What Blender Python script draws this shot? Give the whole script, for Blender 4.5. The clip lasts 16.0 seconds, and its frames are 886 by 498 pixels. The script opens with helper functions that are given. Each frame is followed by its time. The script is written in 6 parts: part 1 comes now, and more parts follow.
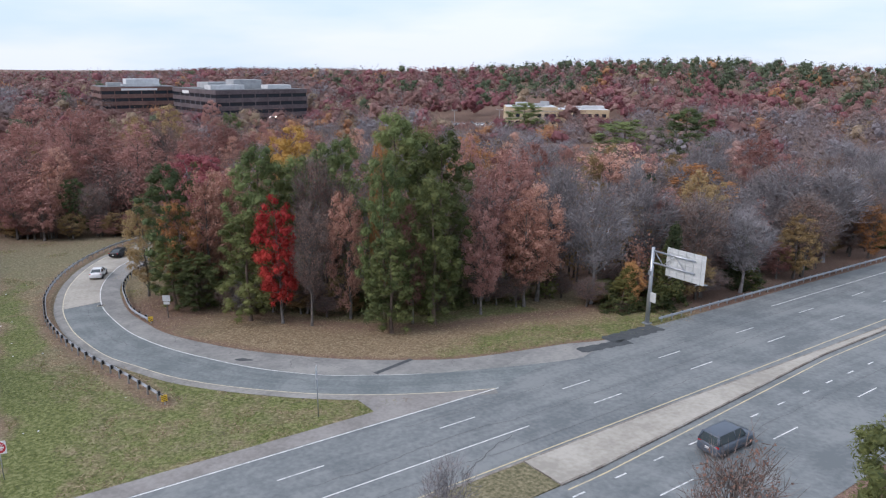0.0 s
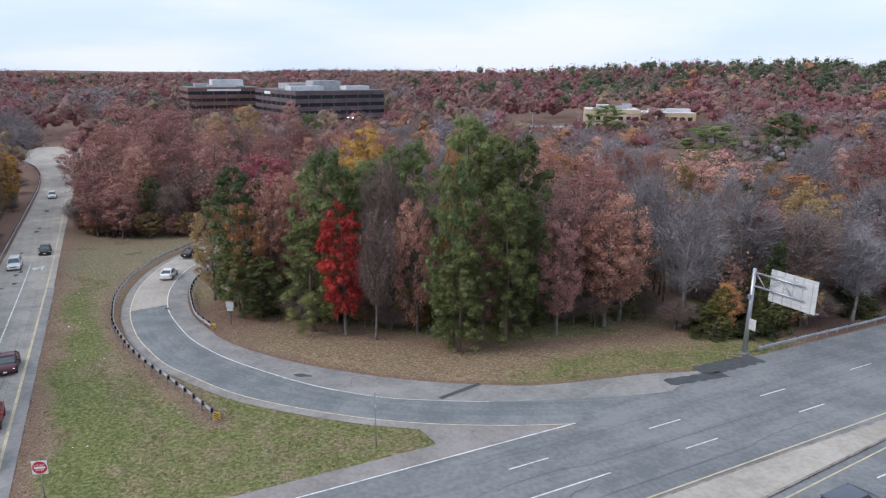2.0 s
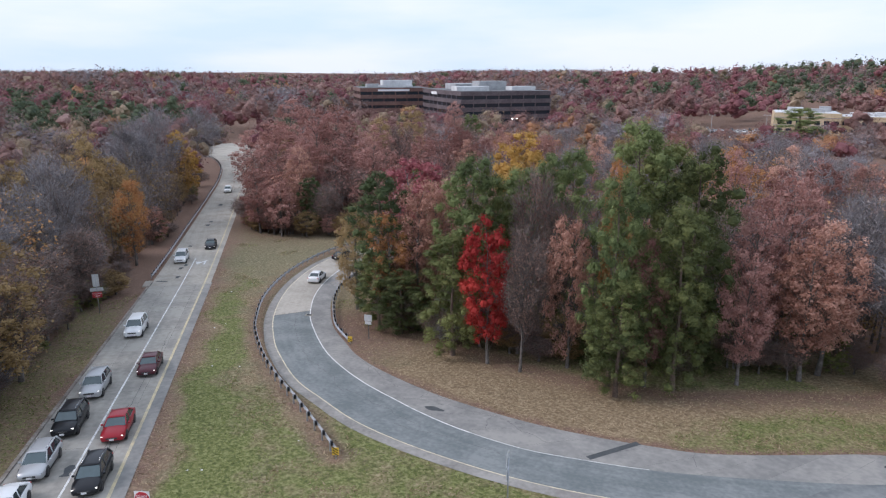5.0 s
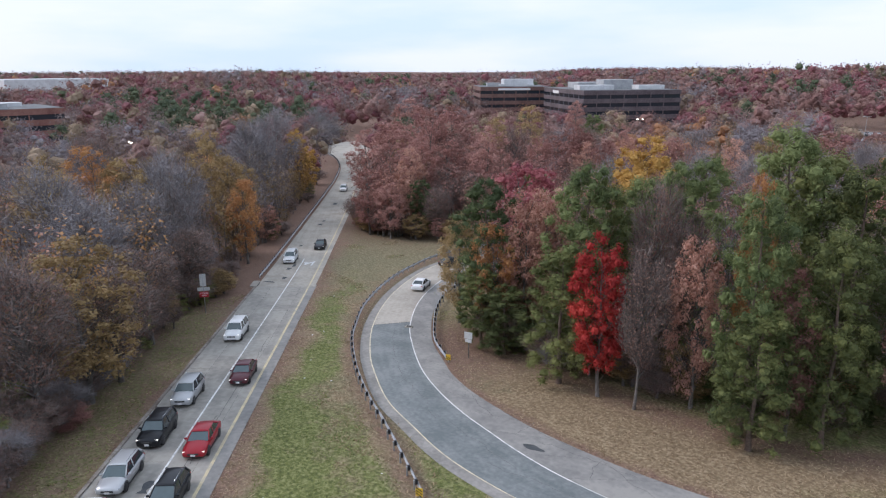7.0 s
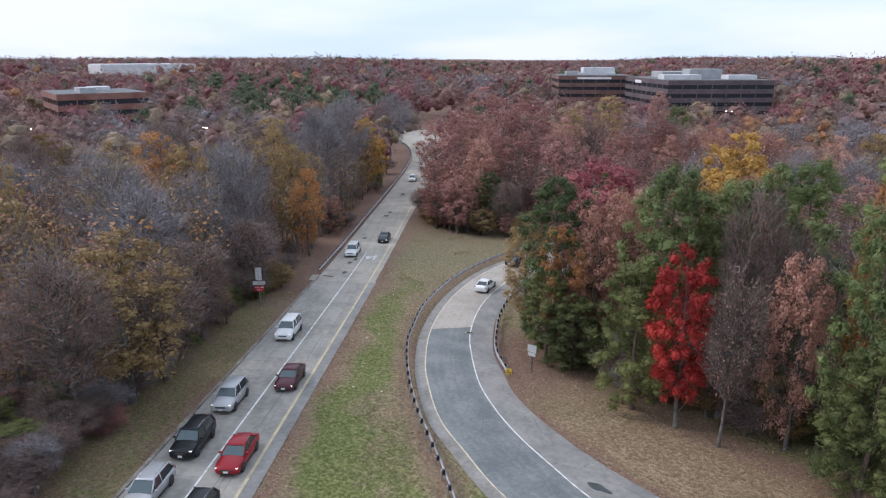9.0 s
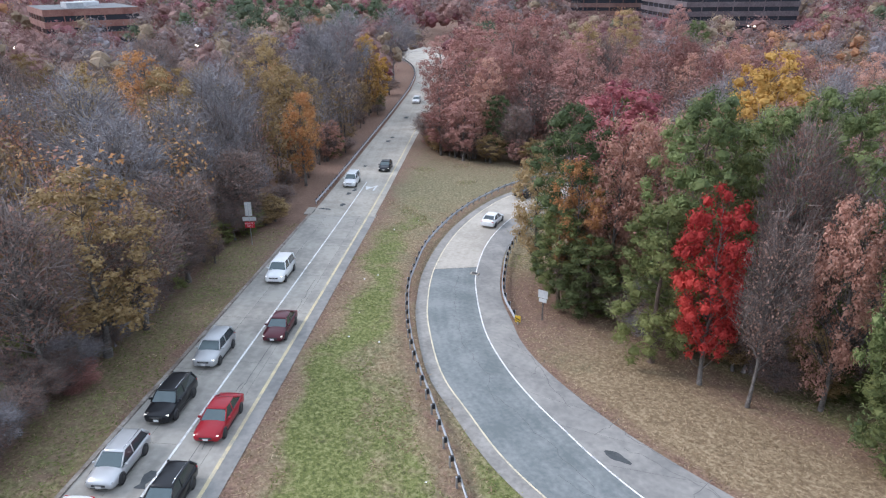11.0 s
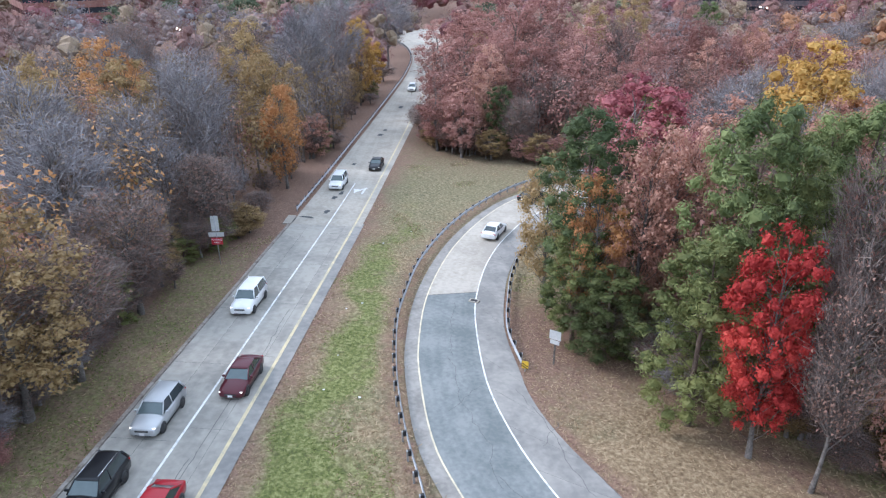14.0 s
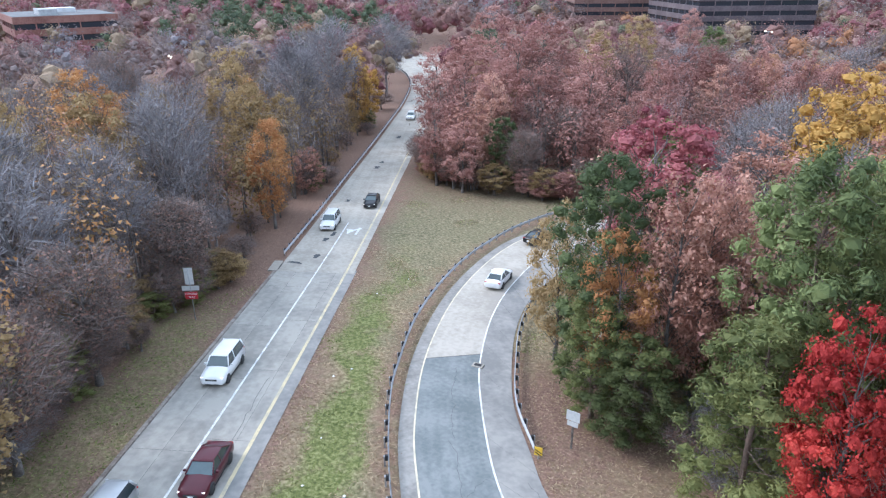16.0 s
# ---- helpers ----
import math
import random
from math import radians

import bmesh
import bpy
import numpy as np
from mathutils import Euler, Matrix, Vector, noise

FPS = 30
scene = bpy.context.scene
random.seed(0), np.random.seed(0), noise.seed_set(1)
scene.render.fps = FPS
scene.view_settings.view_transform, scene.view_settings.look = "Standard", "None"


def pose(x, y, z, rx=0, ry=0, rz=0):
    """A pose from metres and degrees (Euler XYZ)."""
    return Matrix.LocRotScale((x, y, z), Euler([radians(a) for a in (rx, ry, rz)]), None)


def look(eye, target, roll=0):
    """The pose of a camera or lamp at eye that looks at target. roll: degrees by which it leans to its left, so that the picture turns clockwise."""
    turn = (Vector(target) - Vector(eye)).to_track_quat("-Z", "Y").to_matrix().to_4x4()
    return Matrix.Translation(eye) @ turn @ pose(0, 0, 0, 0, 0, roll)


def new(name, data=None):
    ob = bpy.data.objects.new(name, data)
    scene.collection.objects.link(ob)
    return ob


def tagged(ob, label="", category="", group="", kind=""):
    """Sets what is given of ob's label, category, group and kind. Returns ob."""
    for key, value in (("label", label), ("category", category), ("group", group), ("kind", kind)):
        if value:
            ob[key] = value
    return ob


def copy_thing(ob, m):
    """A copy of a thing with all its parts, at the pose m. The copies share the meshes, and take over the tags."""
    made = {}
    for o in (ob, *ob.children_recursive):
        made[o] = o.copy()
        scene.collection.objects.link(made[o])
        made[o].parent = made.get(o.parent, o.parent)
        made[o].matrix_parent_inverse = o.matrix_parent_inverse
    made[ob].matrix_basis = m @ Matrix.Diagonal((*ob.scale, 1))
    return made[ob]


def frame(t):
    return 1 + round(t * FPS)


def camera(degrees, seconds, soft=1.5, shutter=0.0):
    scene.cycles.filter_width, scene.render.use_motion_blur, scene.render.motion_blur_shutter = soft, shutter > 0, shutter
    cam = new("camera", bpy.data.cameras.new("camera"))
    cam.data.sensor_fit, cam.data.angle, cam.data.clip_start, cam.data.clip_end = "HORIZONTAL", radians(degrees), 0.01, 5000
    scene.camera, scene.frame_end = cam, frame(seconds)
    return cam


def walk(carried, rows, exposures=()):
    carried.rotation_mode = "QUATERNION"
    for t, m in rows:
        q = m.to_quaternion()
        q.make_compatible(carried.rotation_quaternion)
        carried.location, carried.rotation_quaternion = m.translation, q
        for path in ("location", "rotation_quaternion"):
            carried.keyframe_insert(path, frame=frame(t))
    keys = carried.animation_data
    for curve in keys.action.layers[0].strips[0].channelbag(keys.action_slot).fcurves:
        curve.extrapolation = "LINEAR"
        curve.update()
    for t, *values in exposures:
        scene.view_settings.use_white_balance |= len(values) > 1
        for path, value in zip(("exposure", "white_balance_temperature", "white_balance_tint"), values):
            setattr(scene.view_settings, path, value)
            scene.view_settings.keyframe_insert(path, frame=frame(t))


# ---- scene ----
import itertools

cam = camera(66.1, 16.0, soft=1.2)
PATH = [
    (0, (7.504, -11.41, 29.52), (6.764, -9.624, 29.006), 0.4),
    (0.5, (6.973, -10.13, 29.49), (6.19, -8.364, 28.975), 0.3),
    (1, (6.446, -8.883, 29.428), (5.626, -7.133, 28.914), 0.4),
    (1.5, (5.844, -7.624, 29.39), (4.983, -5.893, 28.877), 0.3),
    (2, (5.235, -6.306, 29.316), (4.301, -4.613, 28.805), 0.4),
    (2.5, (4.642, -5.021, 29.274), (3.636, -3.37, 28.762), 0.3),
    (3, (4.057, -3.816, 29.264), (2.983, -2.208, 28.753), 0.3),
    (3.5, (3.405, -2.656, 29.257), (2.267, -1.093, 28.746), 0.3),
    (4, (2.677, -1.402, 29.213), (1.482, 0.118, 28.702), 0.3),
    (6.5, (-1.424, 4.79, 29.182), (-2.908, 6.028, 28.668), -0.3),
    (7, (-2.372, 5.968, 29.231), (-3.91, 7.137, 28.716), -0.3),
    (7.5, (-3.23, 7.123, 29.242), (-4.822, 8.219, 28.727), -0.4),
    (8, (-4.254, 8.185, 29.259), (-5.894, 9.208, 28.744), -0.5),
    (10.5, (-10.374, 12.576, 28.844), (-12.005, 13.53, 28.189), -0.4),
    (11, (-11.709, 13.479, 28.808), (-13.303, 14.412, 28.041), -0.2),
    (11.5, (-13.13, 14.385, 28.792), (-14.68, 15.295, 27.916), -0.1),
    (12, (-14.568, 15.303, 28.788), (-16.081, 16.193, 27.83), 0.1),
    (12.5, (-15.951, 16.199, 28.775), (-17.445, 17.079, 27.78), 0.1),
    (13, (-17.336, 17.105, 28.733), (-18.832, 17.985, 27.738), 0.1),
    (13.5, (-18.813, 18.039, 28.675), (-20.333, 18.932, 27.73), 0.2),
    (14, (-20.351, 19.035, 28.623), (-21.925, 19.959, 27.806), -0.2),
    (14.5, (-21.928, 20.066, 28.594), (-23.525, 21.001, 27.835), -0.3),
    (15, (-23.454, 20.985, 28.552), (-25.051, 21.919, 27.794), -0.4),
    (15.5, (-25.042, 21.896, 28.552), (-26.639, 22.831, 27.792), -0.3),
    (16, (-26.573, 22.807, 28.523), (-28.169, 23.742, 27.765), -0.4),
]
EXPOSURE = [(0, 0.38, 6150, 20), (9.8, 0.47, 6150, 20), (11.2, 0.94, 5950, 18), (12.6, 1.03, 5850, 17), (14.2, 1.14, 5750, 17), (16, 1.20, 5650, 16)]
walk(cam, [(t, look(eye, target, roll)) for t, eye, target, roll in PATH], EXPOSURE)

# ---- world, sun ----
W = bpy.data.worlds.new("overcast_sky")
scene.world = W
W.use_nodes = True
wn, wl = W.node_tree.nodes, W.node_tree.links
wn.clear()
sky = wn.new("ShaderNodeTexSky")
sky.sky_type, sky.sun_disc = "NISHITA", False
sky.sun_elevation, sky.sun_rotation = radians(38), radians(-150)
sky.dust_density = 2.0
skydim = wn.new("ShaderNodeVectorMath")
skydim.operation = "SCALE"
skydim.inputs["Scale"].default_value = 0.10
wl.new(sky.outputs[0], skydim.inputs[0])
wco = wn.new("ShaderNodeTexCoord")
wmap = wn.new("ShaderNodeMapping")
wmap.inputs["Scale"].default_value = (1.2, 1.2, 6.0)
wl.new(wco.outputs["Generated"], wmap.inputs[0])
wnoise = wn.new("ShaderNodeTexNoise")
wnoise.inputs["Scale"].default_value, wnoise.inputs["Detail"].default_value = 2.2, 6.0
wl.new(wmap.outputs[0], wnoise.inputs[0])
wramp = wn.new("ShaderNodeValToRGB")
wramp.color_ramp.elements[0].position, wramp.color_ramp.elements[0].color = 0.36, (0.62, 0.78, 0.90, 1)
wramp.color_ramp.elements[1].position, wramp.color_ramp.elements[1].color = 0.62, (0.80, 0.88, 0.93, 1)
wl.new(wnoise.outputs[0], wramp.inputs[0])
wmix = wn.new("ShaderNodeMix")
wmix.data_type = "RGBA"
wmix.inputs["Factor"].default_value = 0.88
wl.new(skydim.outputs[0], wmix.inputs["A"])
wl.new(wramp.outputs[0], wmix.inputs["B"])
wbg = wn.new("ShaderNodeBackground")
wbg.inputs[1].default_value = 0.92
wl.new(wmix.outputs["Result"], wbg.inputs[0])
wout = wn.new("ShaderNodeOutputWorld")
wl.new(wbg.outputs[0], wout.inputs[0])

sun = new("sun", bpy.data.lights.new("sun", "SUN"))
sun.data.energy, sun.data.angle, sun.data.color = 1.5, radians(25), (1.0, 0.95, 0.88)
sun.matrix_world = look((0, 0, 200), (120, 130, 200 - 138))

# ---- materials ----


def material(name, colours, scale=1.0, rough=0.85, metal=0.0, bump=0.0, bump_scale=20.0, fine=None, island=0.0, spread=0.0,
             translucent=0.0, coat=0.0, streak=0.0):
    """A node material: two or three colours mixed by noise at world size, with fine grain, bump and per-piece variation."""
    mat = bpy.data.materials.new(name)
    mat.use_nodes = True
    n, l = mat.node_tree.nodes, mat.node_tree.links
    b = n["Principled BSDF"]
    b.inputs["Roughness"].default_value, b.inputs["Metallic"].default_value = rough, metal
    b.inputs["Coat Weight"].default_value = coat
    geo = n.new("ShaderNodeNewGeometry")
    tex = n.new("ShaderNodeTexNoise")
    tex.inputs["Scale"].default_value, tex.inputs["Detail"].default_value = scale, 5.0
    l.new(geo.outputs["Position"], tex.inputs["Vector"])
    fac = tex.outputs[0]
    if fine:
        tex2 = n.new("ShaderNodeTexNoise")
        tex2.inputs["Scale"].default_value, tex2.inputs["Detail"].default_value = fine, 4.0
        l.new(geo.outputs["Position"], tex2.inputs["Vector"])
        mm = n.new("ShaderNodeMath")
        mm.operation = "MULTIPLY_ADD"
        l.new(tex2.outputs[0], mm.inputs[0])
        mm.inputs[1].default_value, mm.inputs[2].default_value = 0.7, -0.35
        ma = n.new("ShaderNodeMath")
        l.new(mm.outputs[0], ma.inputs[0])
        l.new(fac, ma.inputs[1])
        fac = ma.outputs[0]
    if island:
        mi = n.new("ShaderNodeMath")
        mi.operation = "MULTIPLY_ADD"
        l.new(geo.outputs["Random Per Island"], mi.inputs[0])
        mi.inputs[1].default_value, mi.inputs[2].default_value = island, -island / 2
        ma2 = n.new("ShaderNodeMath")
        l.new(mi.outputs[0], ma2.inputs[0])
        l.new(fac, ma2.inputs[1])
        fac = ma2.outputs[0]
    if spread:
        oi = n.new("ShaderNodeObjectInfo")
        mo = n.new("ShaderNodeMath")
        mo.operation = "MULTIPLY_ADD"
        l.new(oi.outputs["Random"], mo.inputs[0])
        mo.inputs[1].default_value, mo.inputs[2].default_value = spread, -spread / 2
        ma3 = n.new("ShaderNodeMath")
        l.new(mo.outputs[0], ma3.inputs[0])
        l.new(fac, ma3.inputs[1])
        fac = ma3.outputs[0]
    if streak:
        # wear drawn out along the lane by the wheels
        at = n.new("ShaderNodeAttribute")
        at.attribute_name = "lane"
        st = n.new("ShaderNodeTexNoise")
        st.inputs["Scale"].default_value, st.inputs["Detail"].default_value = 1.0, 5.0
        l.new(at.outputs["Vector"], st.inputs["Vector"])
        ms = n.new("ShaderNodeMath")
        ms.operation = "MULTIPLY_ADD"
        l.new(st.outputs[0], ms.inputs[0])
        ms.inputs[1].default_value, ms.inputs[2].default_value = streak, -streak / 2
        ma4 = n.new("ShaderNodeMath")
        l.new(ms.outputs[0], ma4.inputs[0])
        l.new(fac, ma4.inputs[1])
        fac = ma4.outputs[0]
    ramp = n.new("ShaderNodeValToRGB")
    e = ramp.color_ramp.elements
    e[0].position, e[1].position = 0.3, 0.7
    e[0].color, e[1].color = (*colours[0], 1), (*colours[-1], 1)
    if len(colours) == 3:
        m3 = e.new(0.5)
        m3.color = (*colours[1], 1)
    l.new(fac, ramp.inputs[0])
    l.new(ramp.outputs[0], b.inputs["Base Color"])
    if bump:
        bt = n.new("ShaderNodeTexNoise")
        bt.inputs["Scale"].default_value, bt.inputs["Detail"].default_value = bump_scale, 4.0
        l.new(geo.outputs["Position"], bt.inputs["Vector"])
        bn = n.new("ShaderNodeBump")
        bn.inputs["Strength"].default_value, bn.inputs["Distance"].default_value = bump, 0.02
        l.new(bt.outputs[0], bn.inputs["Height"])
        l.new(bn.outputs[0], b.inputs["Normal"])
    if translucent:
        tr = n.new("ShaderNodeBsdfTranslucent")
        l.new(ramp.outputs[0], tr.inputs[0])
        mx = n.new("ShaderNodeMixShader")
        mx.inputs[0].default_value = translucent
        l.new(b.outputs[0], mx.inputs[1])
        l.new(tr.outputs[0], mx.inputs[2])
        l.new(mx.outputs[0], n["Material Output"].inputs[0])
    return mat


def plain(name, c, rough=0.5, metal=0.0, coat=0.0):
    return material(name, [tuple(v * 0.93 for v in c), tuple(min(1, v * 1.05) for v in c)], 3.0, rough, metal, coat=coat)


M_ASPHALT = material("aged_asphalt", [(0.140, 0.154, 0.158), (0.184, 0.197, 0.199), (0.230, 0.241, 0.238)], 0.22, 0.9, fine=2.5, bump=0.25, bump_scale=60, streak=0.6)
M_RAMP = material("ramp_asphalt", [(0.138, 0.158, 0.160), (0.180, 0.199, 0.200), (0.230, 0.246, 0.243)], 0.3, 0.88, fine=3.0, bump=0.25, bump_scale=60, streak=0.6)
M_CONCRETE = material("worn_concrete", [(0.252, 0.240, 0.215), (0.318, 0.301, 0.268), (0.385, 0.363, 0.322)], 0.25, 0.9, fine=1.8, bump=0.2, bump_scale=40, spread=0.15, streak=0.55)
M_SHOULDER = material("grey_shoulder", [(0.205, 0.202, 0.194), (0.255, 0.248, 0.234), (0.315, 0.302, 0.280)], 0.35, 0.92, fine=2.2, bump=0.2, bump_scale=40, spread=0.12)
M_PALE = material("pale_concrete", [(0.325, 0.298, 0.255), (0.395, 0.362, 0.310), (0.455, 0.420, 0.365)], 0.3, 0.9, fine=2.5, bump=0.15, bump_scale=40, spread=0.1, streak=0.45)
M_GORE = material("brownish_gore_pavement", [(0.21, 0.195, 0.18), (0.26, 0.24, 0.225), (0.31, 0.29, 0.27)], 0.4, 0.92, fine=3.0, bump=0.2)
M_EDGE = material("pale_paved_edge", [(0.20, 0.192, 0.178), (0.265, 0.252, 0.232), (0.33, 0.315, 0.29)], 0.4, 0.92, fine=3.0, bump=0.2)
M_PATCH = material("dark_patch_asphalt", [(0.055, 0.062, 0.066), (0.085, 0.092, 0.096)], 1.2, 0.9, fine=6, bump=0.2)
M_JOINT = plain("joint_tar", (0.105, 0.105, 0.105), 0.85)
M_WHITE = material("worn_white_paint", [(0.42, 0.43, 0.43), (0.72, 0.72, 0.70), (0.78, 0.78, 0.76)], 1.5, 0.7, fine=9)
M_YELLOW = material("worn_yellow_paint", [(0.43, 0.39, 0.30), (0.57, 0.485, 0.31), (0.65, 0.55, 0.33)], 1.2, 0.7, fine=8)
M_KERB = material("stained_kerb", [(0.16, 0.13, 0.11), (0.25, 0.22, 0.19), (0.33, 0.31, 0.28)], 0.8, 0.92, fine=4, bump=0.3)
M_STEEL = material("galvanised_steel", [(0.36, 0.38, 0.41), (0.50, 0.52, 0.55)], 0.8, 0.45, 0.75, fine=5)
M_ALU = material("aluminium_sheet", [(0.52, 0.54, 0.54), (0.66, 0.67, 0.66)], 0.9, 0.55, 0.3, fine=6)
M_DARK = plain("black_block", (0.02, 0.021, 0.024), 0.7)
M_SIGNRED = plain("sign_red", (0.50, 0.03, 0.045), 0.45)
M_SIGNWHITE = plain("sign_white", (0.78, 0.78, 0.78), 0.5)
M_SIGNYEL = plain("sign_yellow", (0.75, 0.48, 0.04), 0.5)
M_BLACK = plain("sign_black", (0.02, 0.02, 0.02), 0.6)
M_BARK = material("grey_bark", [(0.075, 0.064, 0.056), (0.13, 0.115, 0.104), (0.21, 0.19, 0.178)], 1.5, 0.95, fine=8, bump=0.5, bump_scale=12)
M_TWIG = material("pale_twigs", [(0.135, 0.122, 0.125), (0.215, 0.198, 0.205), (0.315, 0.298, 0.310)], 0.6, 0.95, island=0.7, spread=0.3)
M_TWIGB = material("brown_twigs", [(0.11, 0.080, 0.070), (0.175, 0.135, 0.120), (0.26, 0.21, 0.19)], 0.6, 0.95, island=0.7, spread=0.3)
M_PALEBARK = material("pale_grey_bark", [(0.13, 0.12, 0.118), (0.21, 0.196, 0.195), (0.30, 0.285, 0.285)], 1.5, 0.95, fine=8, bump=0.5, bump_scale=12)
M_PINEBARK = material("pine_bark", [(0.09, 0.065, 0.05), (0.17, 0.12, 0.095)], 2.0, 0.95, fine=8, bump=0.5, bump_scale=12)


def leaves(name, a, b, c):
    return material(name, [a, b, c], 0.14, 0.75, island=0.26, spread=0.4, translucent=0.28)


LEAF = {
    "pine_green": leaves("pine_needles_green", (0.062, 0.088, 0.031), (0.130, 0.166, 0.056), (0.222, 0.264, 0.096)),
    "pine_olive": leaves("pine_needles_olive", (0.062, 0.078, 0.022), (0.130, 0.148, 0.042), (0.22, 0.232, 0.078)),
    "cedar": leaves("cedar_needles", (0.030, 0.045, 0.016), (0.072, 0.088, 0.027), (0.165, 0.150, 0.040)),
    "maple_red": leaves("scarlet_leaves", (0.31, 0.019, 0.017), (0.51, 0.046, 0.036), (0.64, 0.100, 0.068)),
    "maple_pink": leaves("faded_pink_brown_leaves", (0.33, 0.158, 0.113), (0.49, 0.262, 0.194), (0.60, 0.360, 0.275)),
    "maple_magenta": leaves("crimson_leaves", (0.19, 0.042, 0.056), (0.31, 0.080, 0.096), (0.41, 0.135, 0.142)),
    "oak_rust": leaves("rust_leaves", (0.23, 0.105, 0.088), (0.375, 0.185, 0.155), (0.49, 0.275, 0.232)),
    "oak_orange": leaves("orange_leaves", (0.31, 0.135, 0.050), (0.47, 0.225, 0.085), (0.57, 0.315, 0.130)),
    "oak_yellow": leaves("golden_leaves", (0.30, 0.165, 0.036), (0.46, 0.265, 0.058), (0.56, 0.345, 0.092)),
    "oak_tan": leaves("tan_leaves", (0.205, 0.132, 0.056), (0.325, 0.222, 0.098), (0.43, 0.308, 0.150)),
    "bare_brown": leaves("dead_brown_leaves", (0.185, 0.092, 0.070), (0.29, 0.160, 0.122), (0.38, 0.230, 0.180)),
    "bare_grey": leaves("dry_grey_leaves", (0.20, 0.155, 0.135), (0.29, 0.235, 0.21), (0.37, 0.315, 0.285)),
}

# ---- shared geometry helpers ----


def mesh_of(name, verts, faces, mat, smooth=False):
    me = bpy.data.meshes.new(name)
    me.from_pydata([tuple(map(float, v)) for v in verts], [], [tuple(map(int, f)) for f in faces])
    me.materials.append(mat)
    if smooth:
        me.polygons.foreach_set("use_smooth", [True] * len(me.polygons))
    me.update()
    return me


def quads_mesh(name, v, mat, per=4):
    """A mesh from an array of separate polygons with `per` corners each."""
    n = len(v) // per
    me = bpy.data.meshes.new(name)
    me.vertices.add(n * per)
    me.vertices.foreach_set("co", np.asarray(v, np.float32).ravel())
    me.loops.add(n * per)
    me.loops.foreach_set("vertex_index", np.arange(n * per, dtype=np.int32))
    me.polygons.add(n)
    me.polygons.foreach_set("loop_start", np.arange(0, n * per, per, dtype=np.int32))
    me.update(calc_edges=True)
    me.materials.append(mat)
    return me


def part(name, data, parent, label="", m=None):
    """Links a mesh as one part under a thing or under a part."""
    ob = new(name, data)
    ob.parent = parent
    if m is not None:
        ob.matrix_basis = m
    if label:
        ob["label"] = label
    return ob


def thing(name, label, category, at=None, group="", kind=""):
    ob = new(name)
    if at is not None:
        ob.matrix_basis = at
    return tagged(ob, label, category, group, kind)


def bm_mesh(name, bm, mat, smooth=False):
    me = bpy.data.meshes.new(name)
    bmesh.ops.recalc_face_normals(bm, faces=bm.faces)
    bm.to_mesh(me)
    bm.free()
    me.materials.append(mat)
    if smooth:
        me.polygons.foreach_set("use_smooth", [True] * len(me.polygons))
    return me


def box(name, size, mat, centre=(0, 0, 0), bevel=0.0, turn=None):
    bm = bmesh.new()
    bmesh.ops.create_cube(bm, size=1)
    bmesh.ops.scale(bm, vec=size, verts=bm.verts)
    if bevel:
        bmesh.ops.bevel(bm, geom=bm.edges[:], offset=bevel, segments=2, affect="EDGES", profile=0.6)
    if turn is not None:
        bmesh.ops.transform(bm, matrix=turn, verts=bm.verts)
    bmesh.ops.translate(bm, vec=centre, verts=bm.verts)
    return bm_mesh(name, bm, mat)


def tube(name, a, b, r1, r2, mat, sides=12):
    bm = bmesh.new()
    a, b = Vector(a), Vector(b)
    bmesh.ops.create_cone(bm, segments=sides, radius1=r1, radius2=r2, depth=(b - a).length, cap_ends=True)
    turn = (b - a).to_track_quat("Z", "Y").to_matrix().to_4x4()
    bmesh.ops.transform(bm, matrix=Matrix.Translation((a + b) / 2) @ turn, verts=bm.verts)
    return bm_mesh(name, bm, mat, True)


def smooth_line(pts, step=2.0):
    """A Catmull-Rom curve through plan points, sampled evenly."""
    p = np.array(pts, float)
    p = np.vstack([2 * p[0] - p[1], p, 2 * p[-1] - p[-2]])
    out = []
    for i in range(1, len(p) - 2):
        for k in np.linspace(0, 1, 12, endpoint=False):
            a, b, c, d = p[i - 1 : i + 3]
            out.append(0.5 * (2 * b + (c - a) * k + (2 * a - 5 * b + 4 * c - d) * k**2 + (3 * b - a - 3 * c + d) * k**3))
    out.append(p[-2])
    return even(np.array(out), step)


def even(q, step):
    s = np.r_[0, np.cumsum(np.hypot(*np.diff(q, axis=0).T))]
    n = max(2, int(round(s[-1] / step)) + 1)
    t = np.linspace(0, s[-1], n)
    return np.c_[np.interp(t, s, q[:, 0]), np.interp(t, s, q[:, 1])]


def length_of(q):
    return float(np.hypot(*np.diff(q, axis=0).T).sum())


def cut(q, a, b, step=1.0):
    """The stretch of a plan line between the distances a and b along it."""
    s = np.r_[0, np.cumsum(np.hypot(*np.diff(q, axis=0).T))]
    t = np.linspace(a, b, max(2, int(round((b - a) / step)) + 1))
    return np.c_[np.interp(t, s, q[:, 0]), np.interp(t, s, q[:, 1])]


def side(q):
    """Unit vectors to the right of a plan line."""
    d = np.gradient(q, axis=0)
    d /= np.hypot(d[:, 0], d[:, 1])[:, None]
    return np.c_[d[:, 1], -d[:, 0]]


